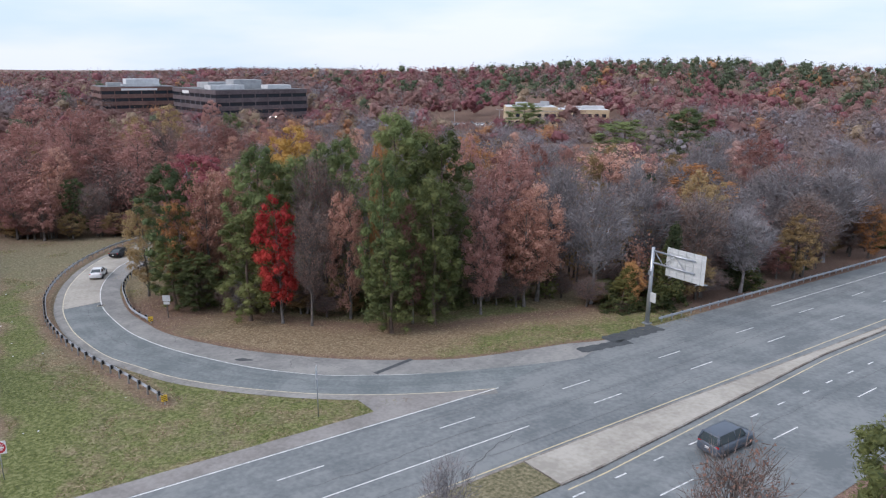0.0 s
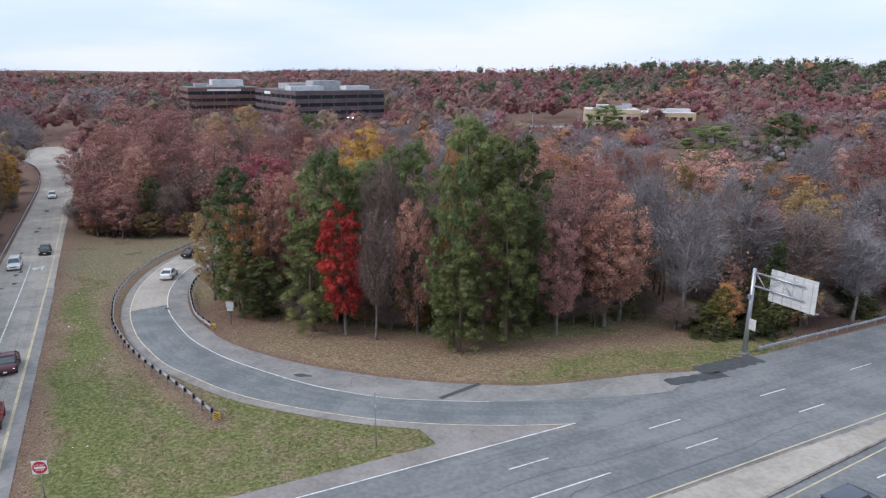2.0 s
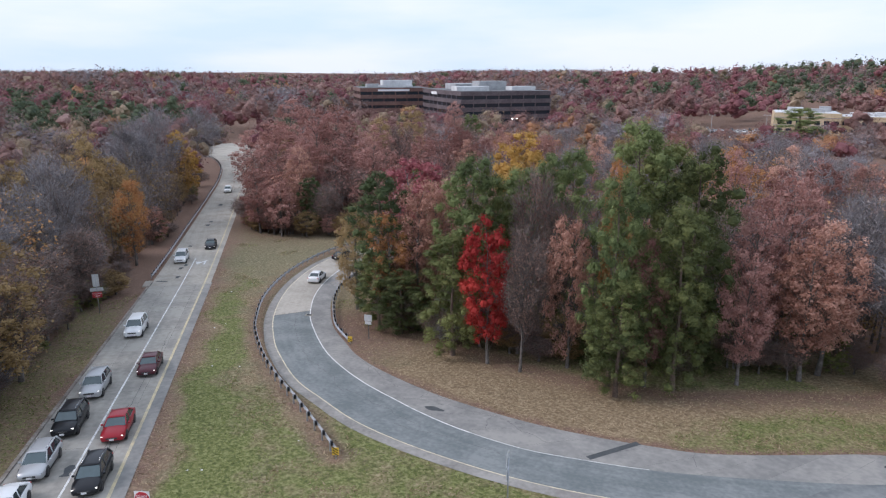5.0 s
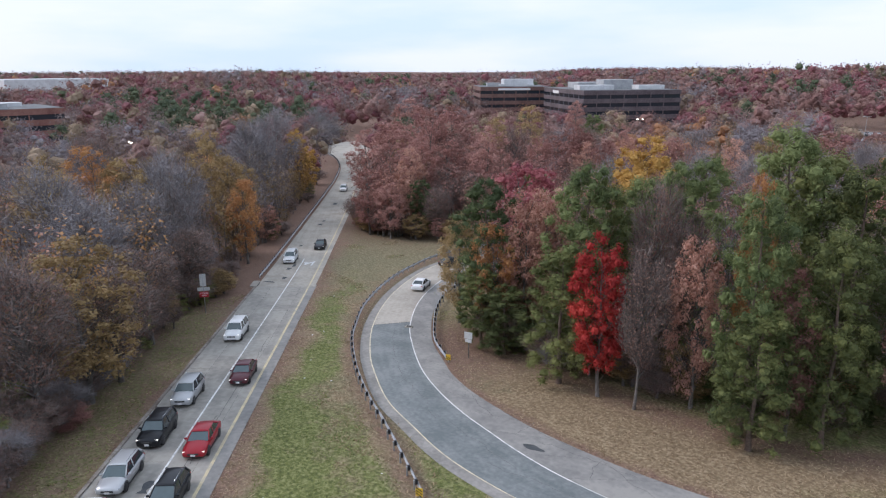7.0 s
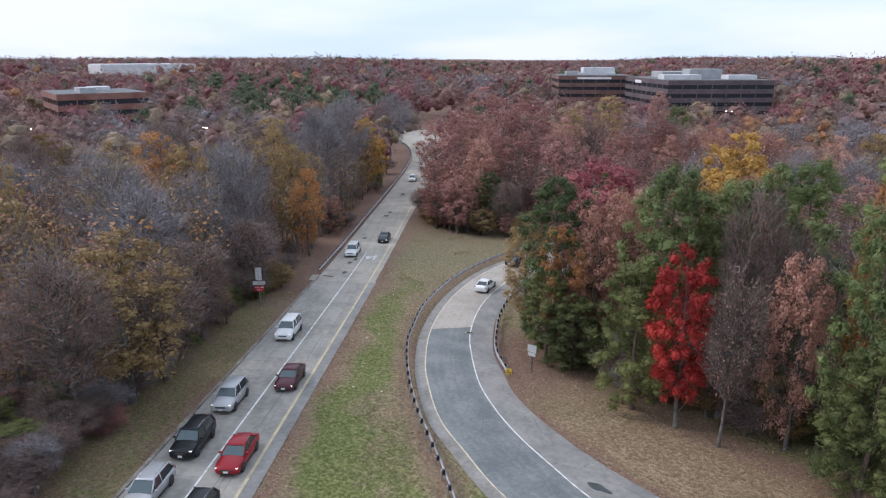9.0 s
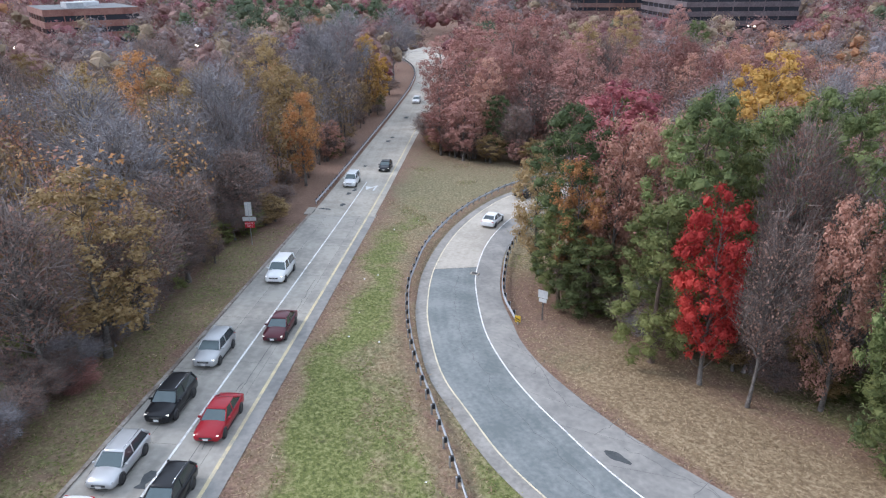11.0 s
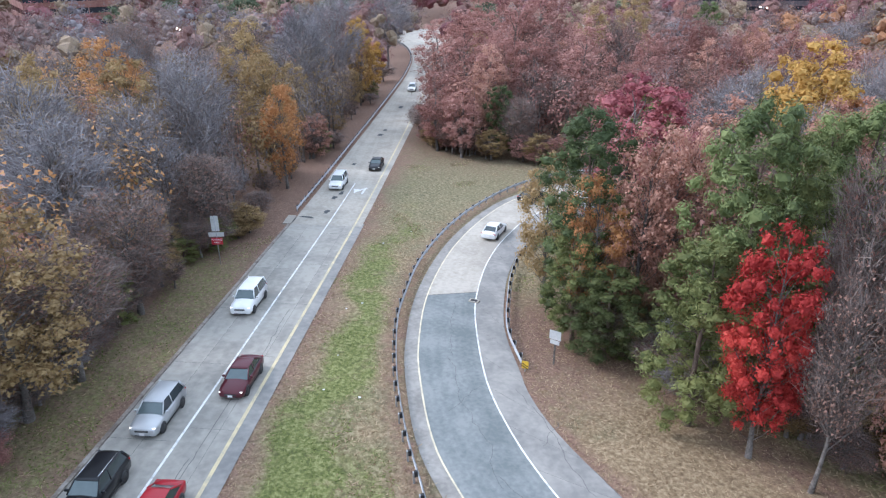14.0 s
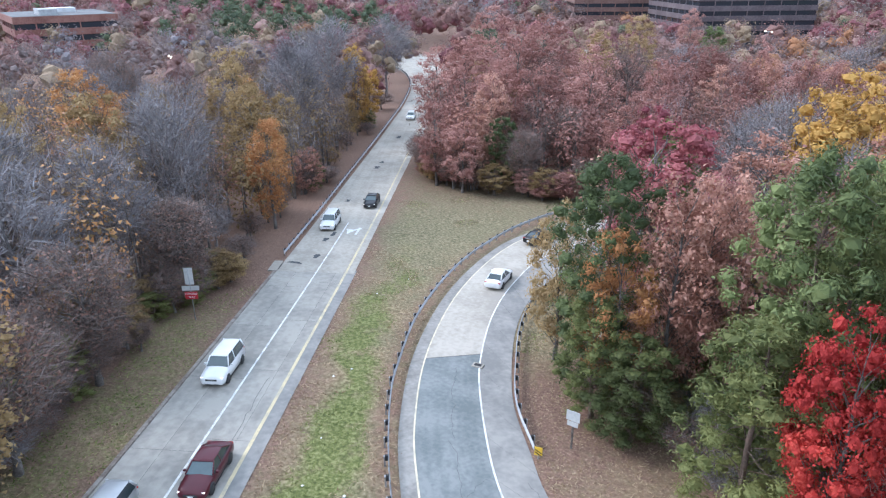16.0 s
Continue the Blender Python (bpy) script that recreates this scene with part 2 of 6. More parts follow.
def ground_z(x, y):
    x, y = np.asarray(x, float), np.asarray(y, float)
    p = 0.0325 * x - 0.0504 * y + 3.901
    low = -1 - 3 * (1 - np.exp(np.minimum(p + 1, 0) / 3))
    high = 4 + 2 * (1 - np.exp(-np.maximum(p - 4, 0) / 2))
    z = np.where(p < -1, low, np.where(p > 4, high, p))
    z = z + 25 * np.exp(-(((x + 10) / 300) ** 2 + ((y - 740) / 210) ** 2)) + 12 * np.exp(-(((x + 860) / 220) ** 2 + ((y - 350) / 160) ** 2))
    far = np.clip((np.hypot(x + 40, y - 40) - 450) / 500, 0, 1)
    return z + far * (5 * np.sin(x / 190 + 1) * np.cos(y / 230) + 4 * np.sin((x + y) / 330) + 2.5 * np.sin(x / 75) * np.cos(y / 90 + 2))


def strip_mesh(name, left, right, off, mat, across=1):
    """A sheet that follows the ground between two plan lines with equal numbers of points."""
    rows = []
    for k in range(across + 1):
        q = left + (right - left) * k / across
        rows.append(np.c_[q, ground_z(q[:, 0], q[:, 1]) + off])
    n = len(left)
    faces = [(k * n + i, k * n + i + 1, (k + 1) * n + i + 1, (k + 1) * n + i) for k in range(across) for i in range(n - 1)]
    me = mesh_of(name, np.vstack(rows), faces, mat)
    # metres across and (shrunk) along the lane, for wheel wear
    run = np.r_[0, np.cumsum(np.hypot(*np.diff(left, axis=0).T))] * 0.035 + left[0, 0] * 0.02
    wide = np.hypot(*(right - left).T)
    lane = np.vstack([np.c_[wide * k / across * 1.1 + 3.0, run, np.zeros(n)] for k in range(across + 1)])
    me.attributes.new("lane", "FLOAT_VECTOR", "POINT").data.foreach_set("vector", lane.astype(np.float32).ravel())
    if len(me.polygons) and me.polygons[0].normal.z < 0:
        me.flip_normals()
    return me


def line_mesh(name, q, width, off, mat):
    r = side(q) * width / 2
    return strip_mesh(name, q - r, q + r, off, mat)


# ---- the plan ----
HU, HN = np.array((0.538, 0.843)), np.array((0.843, -0.538))  # along and across the highway
SU, SN = np.array((-0.826, 0.5636)), np.array((0.5636, 0.826))  # along and across the side road


def hwy(l, s):
    return HU * l + HN * s


def srd(l, s):
    return SU * l + SN * s


def hline(l0, l1, s, step=3.0):
    return even(np.array([hwy(l0, s), hwy(l1, s)]), step)


def sline(l0, l1, s, step=3.0):
    return even(np.array([srd(l0, s), srd(l1, s)]), step)


OUTER = smooth_line([(-9.6, 42.5), (-13.9, 39.8), (-19, 37.2), (-24, 35.4), (-29, 34.3), (-34, 33.65), (-38.9, 33.6), (-44.2, 34.4), (-49.2, 35.35),
                     (-54.95, 37.6), (-60.85, 40.55), (-69.1, 46.1), (-78.1, 54.4), (-85.2, 63.6), (-89, 71.5), (-90, 81), (-86, 94), (-75, 108)], 1.0)
INNER = smooth_line([(4, 63.8), (-0.6, 57.3), (-4.4, 52.8), (-8.4, 49.4), (-13.8, 45.4), (-17.6, 43), (-21.7, 41), (-26, 39.3), (-31.5, 38.5),
                     (-36, 38.5), (-39.2, 38.8), (-43.6, 39.3), (-48.5, 40.4), (-54.1, 42.4), (-61.6, 46.4), (-66.5, 49.7), (-72.9, 55.3),
                     (-78.3, 61.7), (-82.6, 69.1), (-84.6, 80), (-81.5, 91), (-71, 104)], 1.0)
EDGE_IN = smooth_line([(3, 66.5), (-2.2, 60.1), (-6.5, 56.7), (-9.4, 53.8), (-14.9, 48.7), (-19.3, 46.4), (-23.8, 44.6), (-29.0, 43.2), (-34.9, 42.4),
                       (-39.3, 42.2), (-45.8, 42.7), (-50.6, 43.8), (-54, 45.3), (-59.5, 47.9), (-64.8, 51.6), (-69.6, 55.6), (-73.9, 60.4),
                       (-77.4, 67), (-79.8, 79), (-77, 89), (-68, 101)], 1.0)
RAIL_OUT = smooth_line([(-35.2, 28.8), (-40.4, 30.6), (-45.5, 32.3), (-50.8, 34), (-57.2, 36.6), (-64.2, 40.2), (-68.5, 43.1), (-75.6, 48.7),
                        (-83, 56.6), (-88.4, 64.5), (-92.6, 73.6), (-94, 83), (-90, 96)], 0.5)
RAIL_IN = smooth_line([(-54, 45.7), (-58.9, 47.9), (-64, 51.6), (-68.8, 55.6), (-73, 60.3), (-76.4, 66.6), (-78.8, 78)], 0.5)


def near_line(pts, q):
    """The distance of each point to a plan line."""
    d = np.full(len(pts), 1e9)
    for a in q[:: max(1, len(q) // 90)]:
        d = np.minimum(d, np.hypot(pts[:, 0] - a[0], pts[:, 1] - a[1]))
    return d


def band(x, a, b, soft):
    return np.clip((x - a) / soft + 0.5, 0, 1) * np.clip((b - x) / soft + 0.5, 0, 1)


# ---- the ground: one sheet to the horizon ----


def axis(lo, hi, step, reach, grow):
    mid = list(np.arange(lo, hi + step / 2, step))
    a, b, d = lo, hi, step
    left, right = [], []
    while a > -reach or b < reach:
        d *= grow
        a, b = a - d, b + d
        left.append(a)
        right.append(b)
    return np.array(left[::-1] + mid + right)


gx, gy = axis(-125, 20, 1.1, 4300, 1.09), axis(0, 90, 1.1, 4300, 1.09)
GX, GY = np.meshgrid(gx, gy, indexing="ij")
gp = np.c_[GX.ravel(), GY.ravel()]
lump = 0.05 * np.array([noise.noise((x * 0.35, y * 0.35, 0)) for x, y in gp])
gv = np.c_[gp, ground_z(gp[:, 0], gp[:, 1]) + np.minimum(lump, 0)]
ny = len(gy)
gi = (np.arange(len(gx) - 1)[:, None] * ny + np.arange(ny - 1)[None, :]).ravel()
ground_me = bpy.data.meshes.new("ground")
ground_me.from_pydata(gv.tolist(), [], np.c_[gi, gi + ny, gi + ny + 1, gi + 1].tolist())

def cover(p):
    """How green, dry and leaf-strewn the ground is at plan points, with tree shade coloured into the far verge."""
    hs, ss, hl, sl = p @ HN, p @ SN, p @ HU, p @ SU
    d_in, d_rail = near_line(p, EDGE_IN), near_line(p, RAIL_OUT)
    wave = 1.3 * np.sin(sl * 0.23) + 0.9 * np.sin(sl * 0.61 + 1)
    at_ss = ss + 10.0
    # verge between the side road and the ramp: leaf strip, green band, dull grass, leaf strip along the rail
    verge = band(ss, -10.4, 60, 1.0) * band(hs, -200, -31, 2.0) * np.clip(sl / 4, 0, 1) * np.clip((172 - sl) / 22, 0, 1)
    off_rail = np.clip((d_rail - 0.3) / 1.5, 0, 1)
    strip = band(at_ss + 0.4 * wave, 1.5, 80, 2.8) * np.clip((146 - sl) / 36, 0, 1)
    green = verge * off_rail * (0.62 * band(at_ss + wave, 1.9, 5.6, 1.8) * np.clip((112 - sl) / 25, 0.2, 1) + (0.33 + 0.25 * np.clip((64 - sl) / 14, 0, 1)) * band(at_ss, 2.2, 60, 2) * np.clip((125 - sl) / 50, 0.45, 1))
    # straw thins towards the far end: shade of overhanging trees put into colour
    dryg = verge * (0.42 + 0.12 * off_rail) * np.clip((132 - sl) / 40, 0.35, 1)
    litter = np.clip(1 - verge * (0.34 + 0.56 * strip * off_rail), 0, 1)
    # the grass inside the loop
    isle = np.clip((13 - d_in) / 6, 0, 1) * (p[:, 1] > 40) * np.clip((p[:, 0] + 66) / 22, 0.0, 1) * (hs < -31)
    east = np.clip((p[:, 0] + 24) / 10, 0, 1) * isle * np.clip((10 - d_in) / 5, 0, 1)
    inside = np.clip(3 * isle, 0, 1)
    green, litter = green * (1 - inside), litter + (1 - litter) * inside
    litter = np.where(isle > 0, litter * (1 - isle * (0.15 + 0.65 * np.clip((p[:, 0] + 58) / 12, 0, 1))), litter)
    litter = np.maximum(litter, 0.8 * band(d_in, -1, 0.9, 0.8) * (isle > 0))
    dryg = np.maximum(dryg, isle * (0.30 + 0.70 * np.clip((p[:, 0] + 54) / 12, 0, 1)))
    green = np.maximum(green, 0.62 * east)
    # west verge of the side road, and the kerbed grass between the carriageways
    west = band(ss + 0.5 * wave, -25.5, -18.3, 2.5) * np.clip((100 - sl) / 14, 0, 1)
    green, dryg, litter = np.maximum(green, 0.56 * west), np.maximum(dryg, 0.45 * west), litter * (1 - 0.5 * west)
    kerbed = band(hs, -21, 30, 1.0) * band(hl, -400, 25, 1.0)
    return np.maximum(green, 0.6 * kerbed), np.maximum(dryg, 0.4 * kerbed), litter * (1 - 0.8 * kerbed)


green, dryg, litter = cover(gp)
for key, val in (("green", green), ("dry", dryg), ("litter", litter)):
    at = ground_me.attributes.new(key, "FLOAT", "POINT")
    at.data.foreach_set("value", np.asarray(val, np.float32))


def ground_material():
    mat = bpy.data.materials.new("verge_and_forest_floor")
    mat.use_nodes = True
    n, l = mat.node_tree.nodes, mat.node_tree.links
    b = n["Principled BSDF"]
    b.inputs["Roughness"].default_value = 0.95
    geo = n.new("ShaderNodeNewGeometry")

    def tex(scale, detail=6.0):
        t = n.new("ShaderNodeTexNoise")
        t.inputs["Scale"].default_value, t.inputs["Detail"].default_value = scale, detail
        t.inputs["Roughness"].default_value = 0.65
        l.new(geo.outputs["Position"], t.inputs["Vector"])
        return t.outputs[0]

    def ramp(fac, stops):
        r = n.new("ShaderNodeValToRGB")
        e = r.color_ramp.elements
        e[0].position, e[0].color = stops[0][0], (*stops[0][1], 1)
        e[1].position, e[1].color = stops[-1][0], (*stops[-1][1], 1)
        for pos, c in stops[1:-1]:
            e.new(pos).color = (*c, 1)
        l.new(fac, r.inputs[0])
        return r.outputs[0]

    def mask(key, fac, amount):
        a = n.new("ShaderNodeAttribute")
        a.attribute_name = key
        m = n.new("ShaderNodeMath")
        m.operation = "MULTIPLY_ADD"
        l.new(fac, m.inputs[0])
        m.inputs[1].default_value, m.inputs[2].default_value = amount * 1.5, 1 - amount * 0.75
        s = n.new("ShaderNodeMath")
        s.operation = "MULTIPLY"
        l.new(a.outputs["Fac"], s.inputs[0])
        l.new(m.outputs[0], s.inputs[1])
        r = n.new("ShaderNodeMapRange")
        r.interpolation_type = "SMOOTHSTEP"
        r.inputs["From Min"].default_value, r.inputs["From Max"].default_value = 0.15, 0.85
        l.new(s.outputs[0], r.inputs["Value"])
        return r.outputs[0]

    def mix(f, a, c):
        m = n.new("ShaderNodeMix")
        m.data_type = "RGBA"
        l.new(f, m.inputs["Factor"])
        l.new(a, m.inputs["A"])
        l.new(c, m.inputs["B"])
        return m.outputs["Result"]

    n1, n2, n3, n4 = tex(0.28), tex(1.3, 8.0), tex(5.5, 6.0), tex(0.5, 8.0)
    n5 = tex(3.2, 9.0)
    soil = ramp(n5, [(0.37, (0.095, 0.088, 0.042)), (0.5, (0.170, 0.150, 0.080)), (0.63, (0.28, 0.24, 0.15))])
    dryc = ramp(n5, [(0.36, (0.150, 0.102, 0.056)), (0.5, (0.255, 0.186, 0.108)), (0.64, (0.385, 0.298, 0.188))])
    greenc = ramp(n5, [(0.37, (0.068, 0.083, 0.020)), (0.5, (0.136, 0.153, 0.042)), (0.63, (0.24, 0.246, 0.10))])
    leafc = ramp(n3, [(0.28, (0.095, 0.052, 0.037)), (0.46, (0.175, 0.104, 0.075)), (0.58, (0.255, 0.158, 0.112)), (0.74, (0.38, 0.26, 0.185))])
    c = mix(mask("dry", n1, 1.6), soil, dryc)
    c = mix(mask("green", n4, 2.0), c, greenc)
    c = mix(mask("litter", n2, 1.4), c, leafc)
    l.new(c, b.inputs["Base Color"])
    bn = n.new("ShaderNodeBump")
    bn.inputs["Strength"].default_value, bn.inputs["Distance"].default_value = 0.7, 0.12
    l.new(n3, bn.inputs["Height"])
    l.new(bn.outputs[0], b.inputs["Normal"])
    return mat


ground_me.materials.append(ground_material())
tagged(new("ground", ground_me), "grassy verges and leaf-strewn forest floor falling gently away", "ground", kind="structure")

# ---- roads ----


def structure(name, me, label, category):
    return tagged(new(name, me), label, category, kind="structure")


highway = structure("road_highway", strip_mesh("road_highway", hline(-190, 420, -32.4), hline(-190, 420, -4.6), 0.03, M_ASPHALT, 4),
                    "grey asphalt divided highway with worn lane lines", "road")
part("shoulder", strip_mesh("shoulder", hline(37, 420, -34.4), hline(37, 420, -32.4), 0.028, M_ASPHALT), highway)
# the ramp's mouth, between the ramp's lines and the highway's edge
mouth_r = cut(INNER, 0, 30, 1.0)
mouth_l = np.array([hwy(float(p @ HU), -32.4) for p in mouth_r])
mouth_l = np.where((mouth_r @ HN < -32.4)[:, None], mouth_l, mouth_r)
part("ramp_mouth", strip_mesh("ramp_mouth", mouth_r, mouth_l, 0.034, M_ASPHALT), highway)

n_ramp = 150
ramp_l = even(OUTER, length_of(OUTER) / n_ramp)
in_cut = cut(INNER, 17, length_of(INNER))
ramp_r = even(in_cut, length_of(in_cut) / n_ramp)
m_rows = min(len(ramp_l), len(ramp_r))
ramp_l, ramp_r = ramp_l[:m_rows], ramp_r[:m_rows]
# where the paving changes from asphalt to concrete
JOINT = int(np.argmin(np.hypot(ramp_l[:, 0] + 68.3, ramp_l[:, 1] - 45.5)))
JOINT_R = int(np.argmin(np.hypot(ramp_r[:, 0] + 66.6, ramp_r[:, 1] - 49.8)))


def between(a, b, n):
    return even(a, length_of(a) / (n - 1))[:n], even(b, length_of(b) / (n - 1))[:n]


la, ra = between(ramp_l[: JOINT + 1], ramp_r[: JOINT_R + 1], 90)
ramp = structure("road_ramp", strip_mesh("road_ramp", la, ra, 0.040, M_RAMP, 2), "curving single-lane asphalt exit ramp turning to pale concrete", "road")
lb, rb = between(ramp_l[JOINT:], ramp_r[JOINT_R:], 60)
k6 = 0
while k6 + 6 < len(lb):
    sel = slice(k6, k6 + 7)
    part("slab", strip_mesh("slab", lb[sel], rb[sel], 0.043, M_PALE), ramp, "pale concrete slab")
    k6 += 6
# outer paved edge of the ramp
r_out = side(OUTER)
part("paved_edge", strip_mesh("paved_edge", OUTER - r_out * 0.0, OUTER + r_out * -1.05, 0.032, M_EDGE), ramp)
# gore: brownish paving between ramp and highway
g_l = cut(OUTER, 0, 13, 1.0)
g_r = np.array([hwy(float(p @ HU), -31.0) for p in g_l])
part("gore_paving", strip_mesh("gore_paving", g_l, g_r, 0.036, M_GORE), highway)
part("left_shoulder", strip_mesh("left_shoulder", hline(-190, 23.5, -33.1), hline(-190, 23.5, -31.1), 0.0345, M_GORE), highway)
part("gore_paving", strip_mesh("gore_tip", hline(20, 23.6, -34.4, 0.6), hline(20, 23.6, -32.9, 0.6), 0.033, M_GORE), highway)

# median of pale concrete, tapering away, with kerb faces
ml = np.arange(24.0, 420.0, 2.0)
m_left = np.array([hwy(l, -19.65 + min(0.8, max(0, (l - 40) * 0.02))) for l in ml])
m_right = np.array([hwy(l, -15.75 - 2.35 * np.clip((l - 27) / 36, 0, 1) ** 1.0) for l in ml])


def slab_block(name, a, b, low, high, mat):
    """A raised strip with vertical sides between two plan lines."""
    n = len(a)
    za, zb = ground_z(a[:, 0], a[:, 1]), ground_z(b[:, 0], b[:, 1])
    v = np.vstack([np.c_[a, za + low], np.c_[a, za + high], np.c_[b, zb + high], np.c_[b, zb + low]])
    f = [(k * n + i, k * n + i + 1, (k + 1) * n + i + 1, (k + 1) * n + i) for k in range(3) for i in range(n - 1)]
    f += [(0, n, 2 * n, 3 * n), (n - 1, 4 * n - 1, 3 * n - 1, 2 * n - 1)]
    me = mesh_of(name, v, f, mat)
    bm = bmesh.new()
    bm.from_mesh(me)
    bmesh.ops.recalc_face_normals(bm, faces=bm.faces)
    bm.to_mesh(me)
    bm.free()
    return me


median = structure("median", slab_block("median", m_left, m_right, -0.1, 0.155, M_KERB), "raised concrete median with stained kerbs", "median")
for i in range(0, 40, 4):
    ins = side(m_left)
    part("slab", strip_mesh("slab", (m_left + ins * 0.17)[i : i + 5] * 1.0, (m_right - side(m_right) * 0.17)[i : i + 5], 0.162, M_PALE), median, "pale concrete slab")
part("slab", strip_mesh("slab", (m_left + side(m_left) * 0.17)[40:], (m_right - side(m_right) * 0.17)[40:], 0.162, M_PALE), median)
gl = hline(-190, 23.9, -19.5)
gr = hline(-190, 23.9, -15.8)
structure("grass_median", slab_block("grass_median", gl, gr, -0.1, 0.12, ground_me.materials[0]), "kerbed grass strip between the carriageways", "median")
kerb_thing = structure("kerb", slab_block("kerb", hline(-190, 23.9, -19.7), hline(-190, 23.9, -19.5), -0.1, 0.15, M_KERB), "concrete kerb along the grass median", "kerb")

# the side road: a base, concrete slabs on top
S_LEFT, S_RIGHT, S_MID = -18.5, -10.15, -14.2
far_l = smooth_line([srd(100, S_LEFT), srd(140, S_LEFT), srd(185, S_LEFT + 0.4), srd(215, S_LEFT + 0.4), srd(246, S_LEFT - 1.5), srd(272, S_LEFT - 7), srd(300, S_LEFT - 19)], 2.0)
far_r = smooth_line([srd(100, S_RIGHT), srd(140, S_RIGHT), srd(190, S_RIGHT + 0.5), srd(225, S_RIGHT + 1.5), srd(262, S_RIGHT + 5), srd(300, S_RIGHT + 12), srd(345, S_RIGHT + 22)], 2.0)
side_road = structure("road_side", strip_mesh("road_side", sline(14, 100, S_LEFT), sline(14, 100, S_RIGHT), 0.02, M_JOINT), "straight two-lane side road of grey concrete slabs", "road")
fl, fr = between(far_l, far_r, 110)
part("far_stretch", strip_mesh("far_stretch", fl, fr, 0.05, M_PALE, 2), side_road, "pale concrete")
jl0 = even(np.array([srd(290, -38), srd(312, 46)]), 3.0)
jr0 = even(np.array([srd(322, -38), srd(344, 46)]), 3.0)
a0, b0 = between(jl0, jr0, 40)
structure("road_crossing", strip_mesh("road_crossing", a0, b0, 0.09, M_PALE, 2), "pale concrete cross street at the far end", "road")
slab_len = 9.1
for lane, (s0, s1) in enumerate(((S_LEFT, -16.35), (-16.33, S_MID), (S_MID + 0.02, -12.1), (-12.08, S_RIGHT - 0.85))):
    for i in range(10):
        l0 = 14 + i * slab_len + (lane // 2) * 1.4
        q0, q1 = sline(l0 + 0.012, l0 + slab_len - 0.012, s0, 3), sline(l0 + 0.012, l0 + slab_len - 0.012, s1, 3)
        part("slab", strip_mesh("slab", q0, q1, 0.045, M_CONCRETE), side_road)
part("shoulder", strip_mesh("shoulder", sline(14, 101, S_RIGHT - 0.83), sline(14, 101, S_RIGHT + 0.15), 0.042, M_SHOULDER), side_road)

# inner concrete shoulder of the ramp, in slabs
sh_in = even(cut(INNER, 13, length_of(INNER)), 0.9)
sh_out_full = cut(EDGE_IN, 8, length_of(EDGE_IN))
nn = min(len(sh_in), 150)
s_in, s_out = between(sh_in, sh_out_full, nn)
shoulder = structure("ramp_shoulder", strip_mesh("ramp_shoulder", s_in, s_out, 0.022, M_JOINT), "light grey concrete shoulder inside the ramp's curve", "pavement")
i = 0
while i + 5 < nn:
    a, b = s_in[i : i + 6].copy(), s_out[i : i + 6].copy()
    da, db = a[1] - a[0], b[1] - b[0]
    a[0], b[0] = a[0] + da * 0.03, b[0] + db * 0.03
    part("slab", strip_mesh("slab", a, b, 0.036, M_SHOULDER), shoulder)
    i += 5

# patches and seams
for l0, s0, w, h in ((104.2, -15.4, 1.3, 0.7), (110.0, -15.7, 1.2, 0.7), (112.0, -15.2, 1.5, 0.6), (102.4, -17.3, 0.5, 1.8), (129.8, -13.6, 1.6, 0.9), (127.0, -16.3, 1.0, 0.7),
                     (146.5, -15.2, 1.6, 1.0), (150.5, -14.9, 1.2, 0.8), (171.0, -14.6, 2.2, 1.1), (46.2, -14.65, 1.6, 0.7)):
    name = "patch"
    q = even(np.array([srd(l0, s0), srd(l0 + w, s0 + 0.1)]), 0.4)
    wob = 0.5 * h * (0.8 + 0.35 * np.sin(np.arange(len(q)) * 2.1 + l0))[:, None]
    part(name, strip_mesh(name, q - side(q) * wob, q + side(q) * wob, 0.058 if l0 < 99 else 0.075, M_PATCH), side_road, "dark asphalt patch")
q = even(np.array([(-36.4, 39.6), (-34.6, 40.1)]), 0.3)
w2 = np.array([0.08, 0.3, 0.42, 0.4, 0.26, 0.2, 0.1, 0.08])[: len(q), None]
part("patch", strip_mesh("patch", q - side(q) * w2, q + side(q) * w2, 0.047, M_PATCH), shoulder, "dark asphalt patch")
q = even(np.array([(-21.4, 41.6), (-19.8, 46.4)]), 0.5)
part("patch", line_mesh("patch", q, 0.55, 0.048, M_PATCH), shoulder, "dark asphalt patch")
for c0, c1, w in (((-2.4, 59.6), (2.2, 66.5), 2.4), ((-4.6, 55.2), (-0.2, 60.2), 1.6)):
    q = even(np.array([c0, c1]), 0.6)
    ww = (0.5 * w * (0.7 + 0.4 * np.abs(np.sin(np.arange(len(q)) * 1.3))))[:, None]
    part("patch", strip_mesh("patch", q - side(q) * ww, q + side(q) * ww, 0.050, M_PATCH), highway, "dark asphalt patch")
rng = np.random.default_rng(3)


def crack(q0, q1, width, off, parent, amp=0.25):
    q = even(np.array([q0, q1]), 0.5)
    w = np.cumsum(rng.normal(0, 0.12, len(q)))
    w -= np.linspace(w[0], w[-1], len(q))
    q = q + side(q) * (np.clip(w, -amp * 3, amp * 3))[:, None]
    part("crack", line_mesh("crack", q, width, off, M_JOINT), parent)


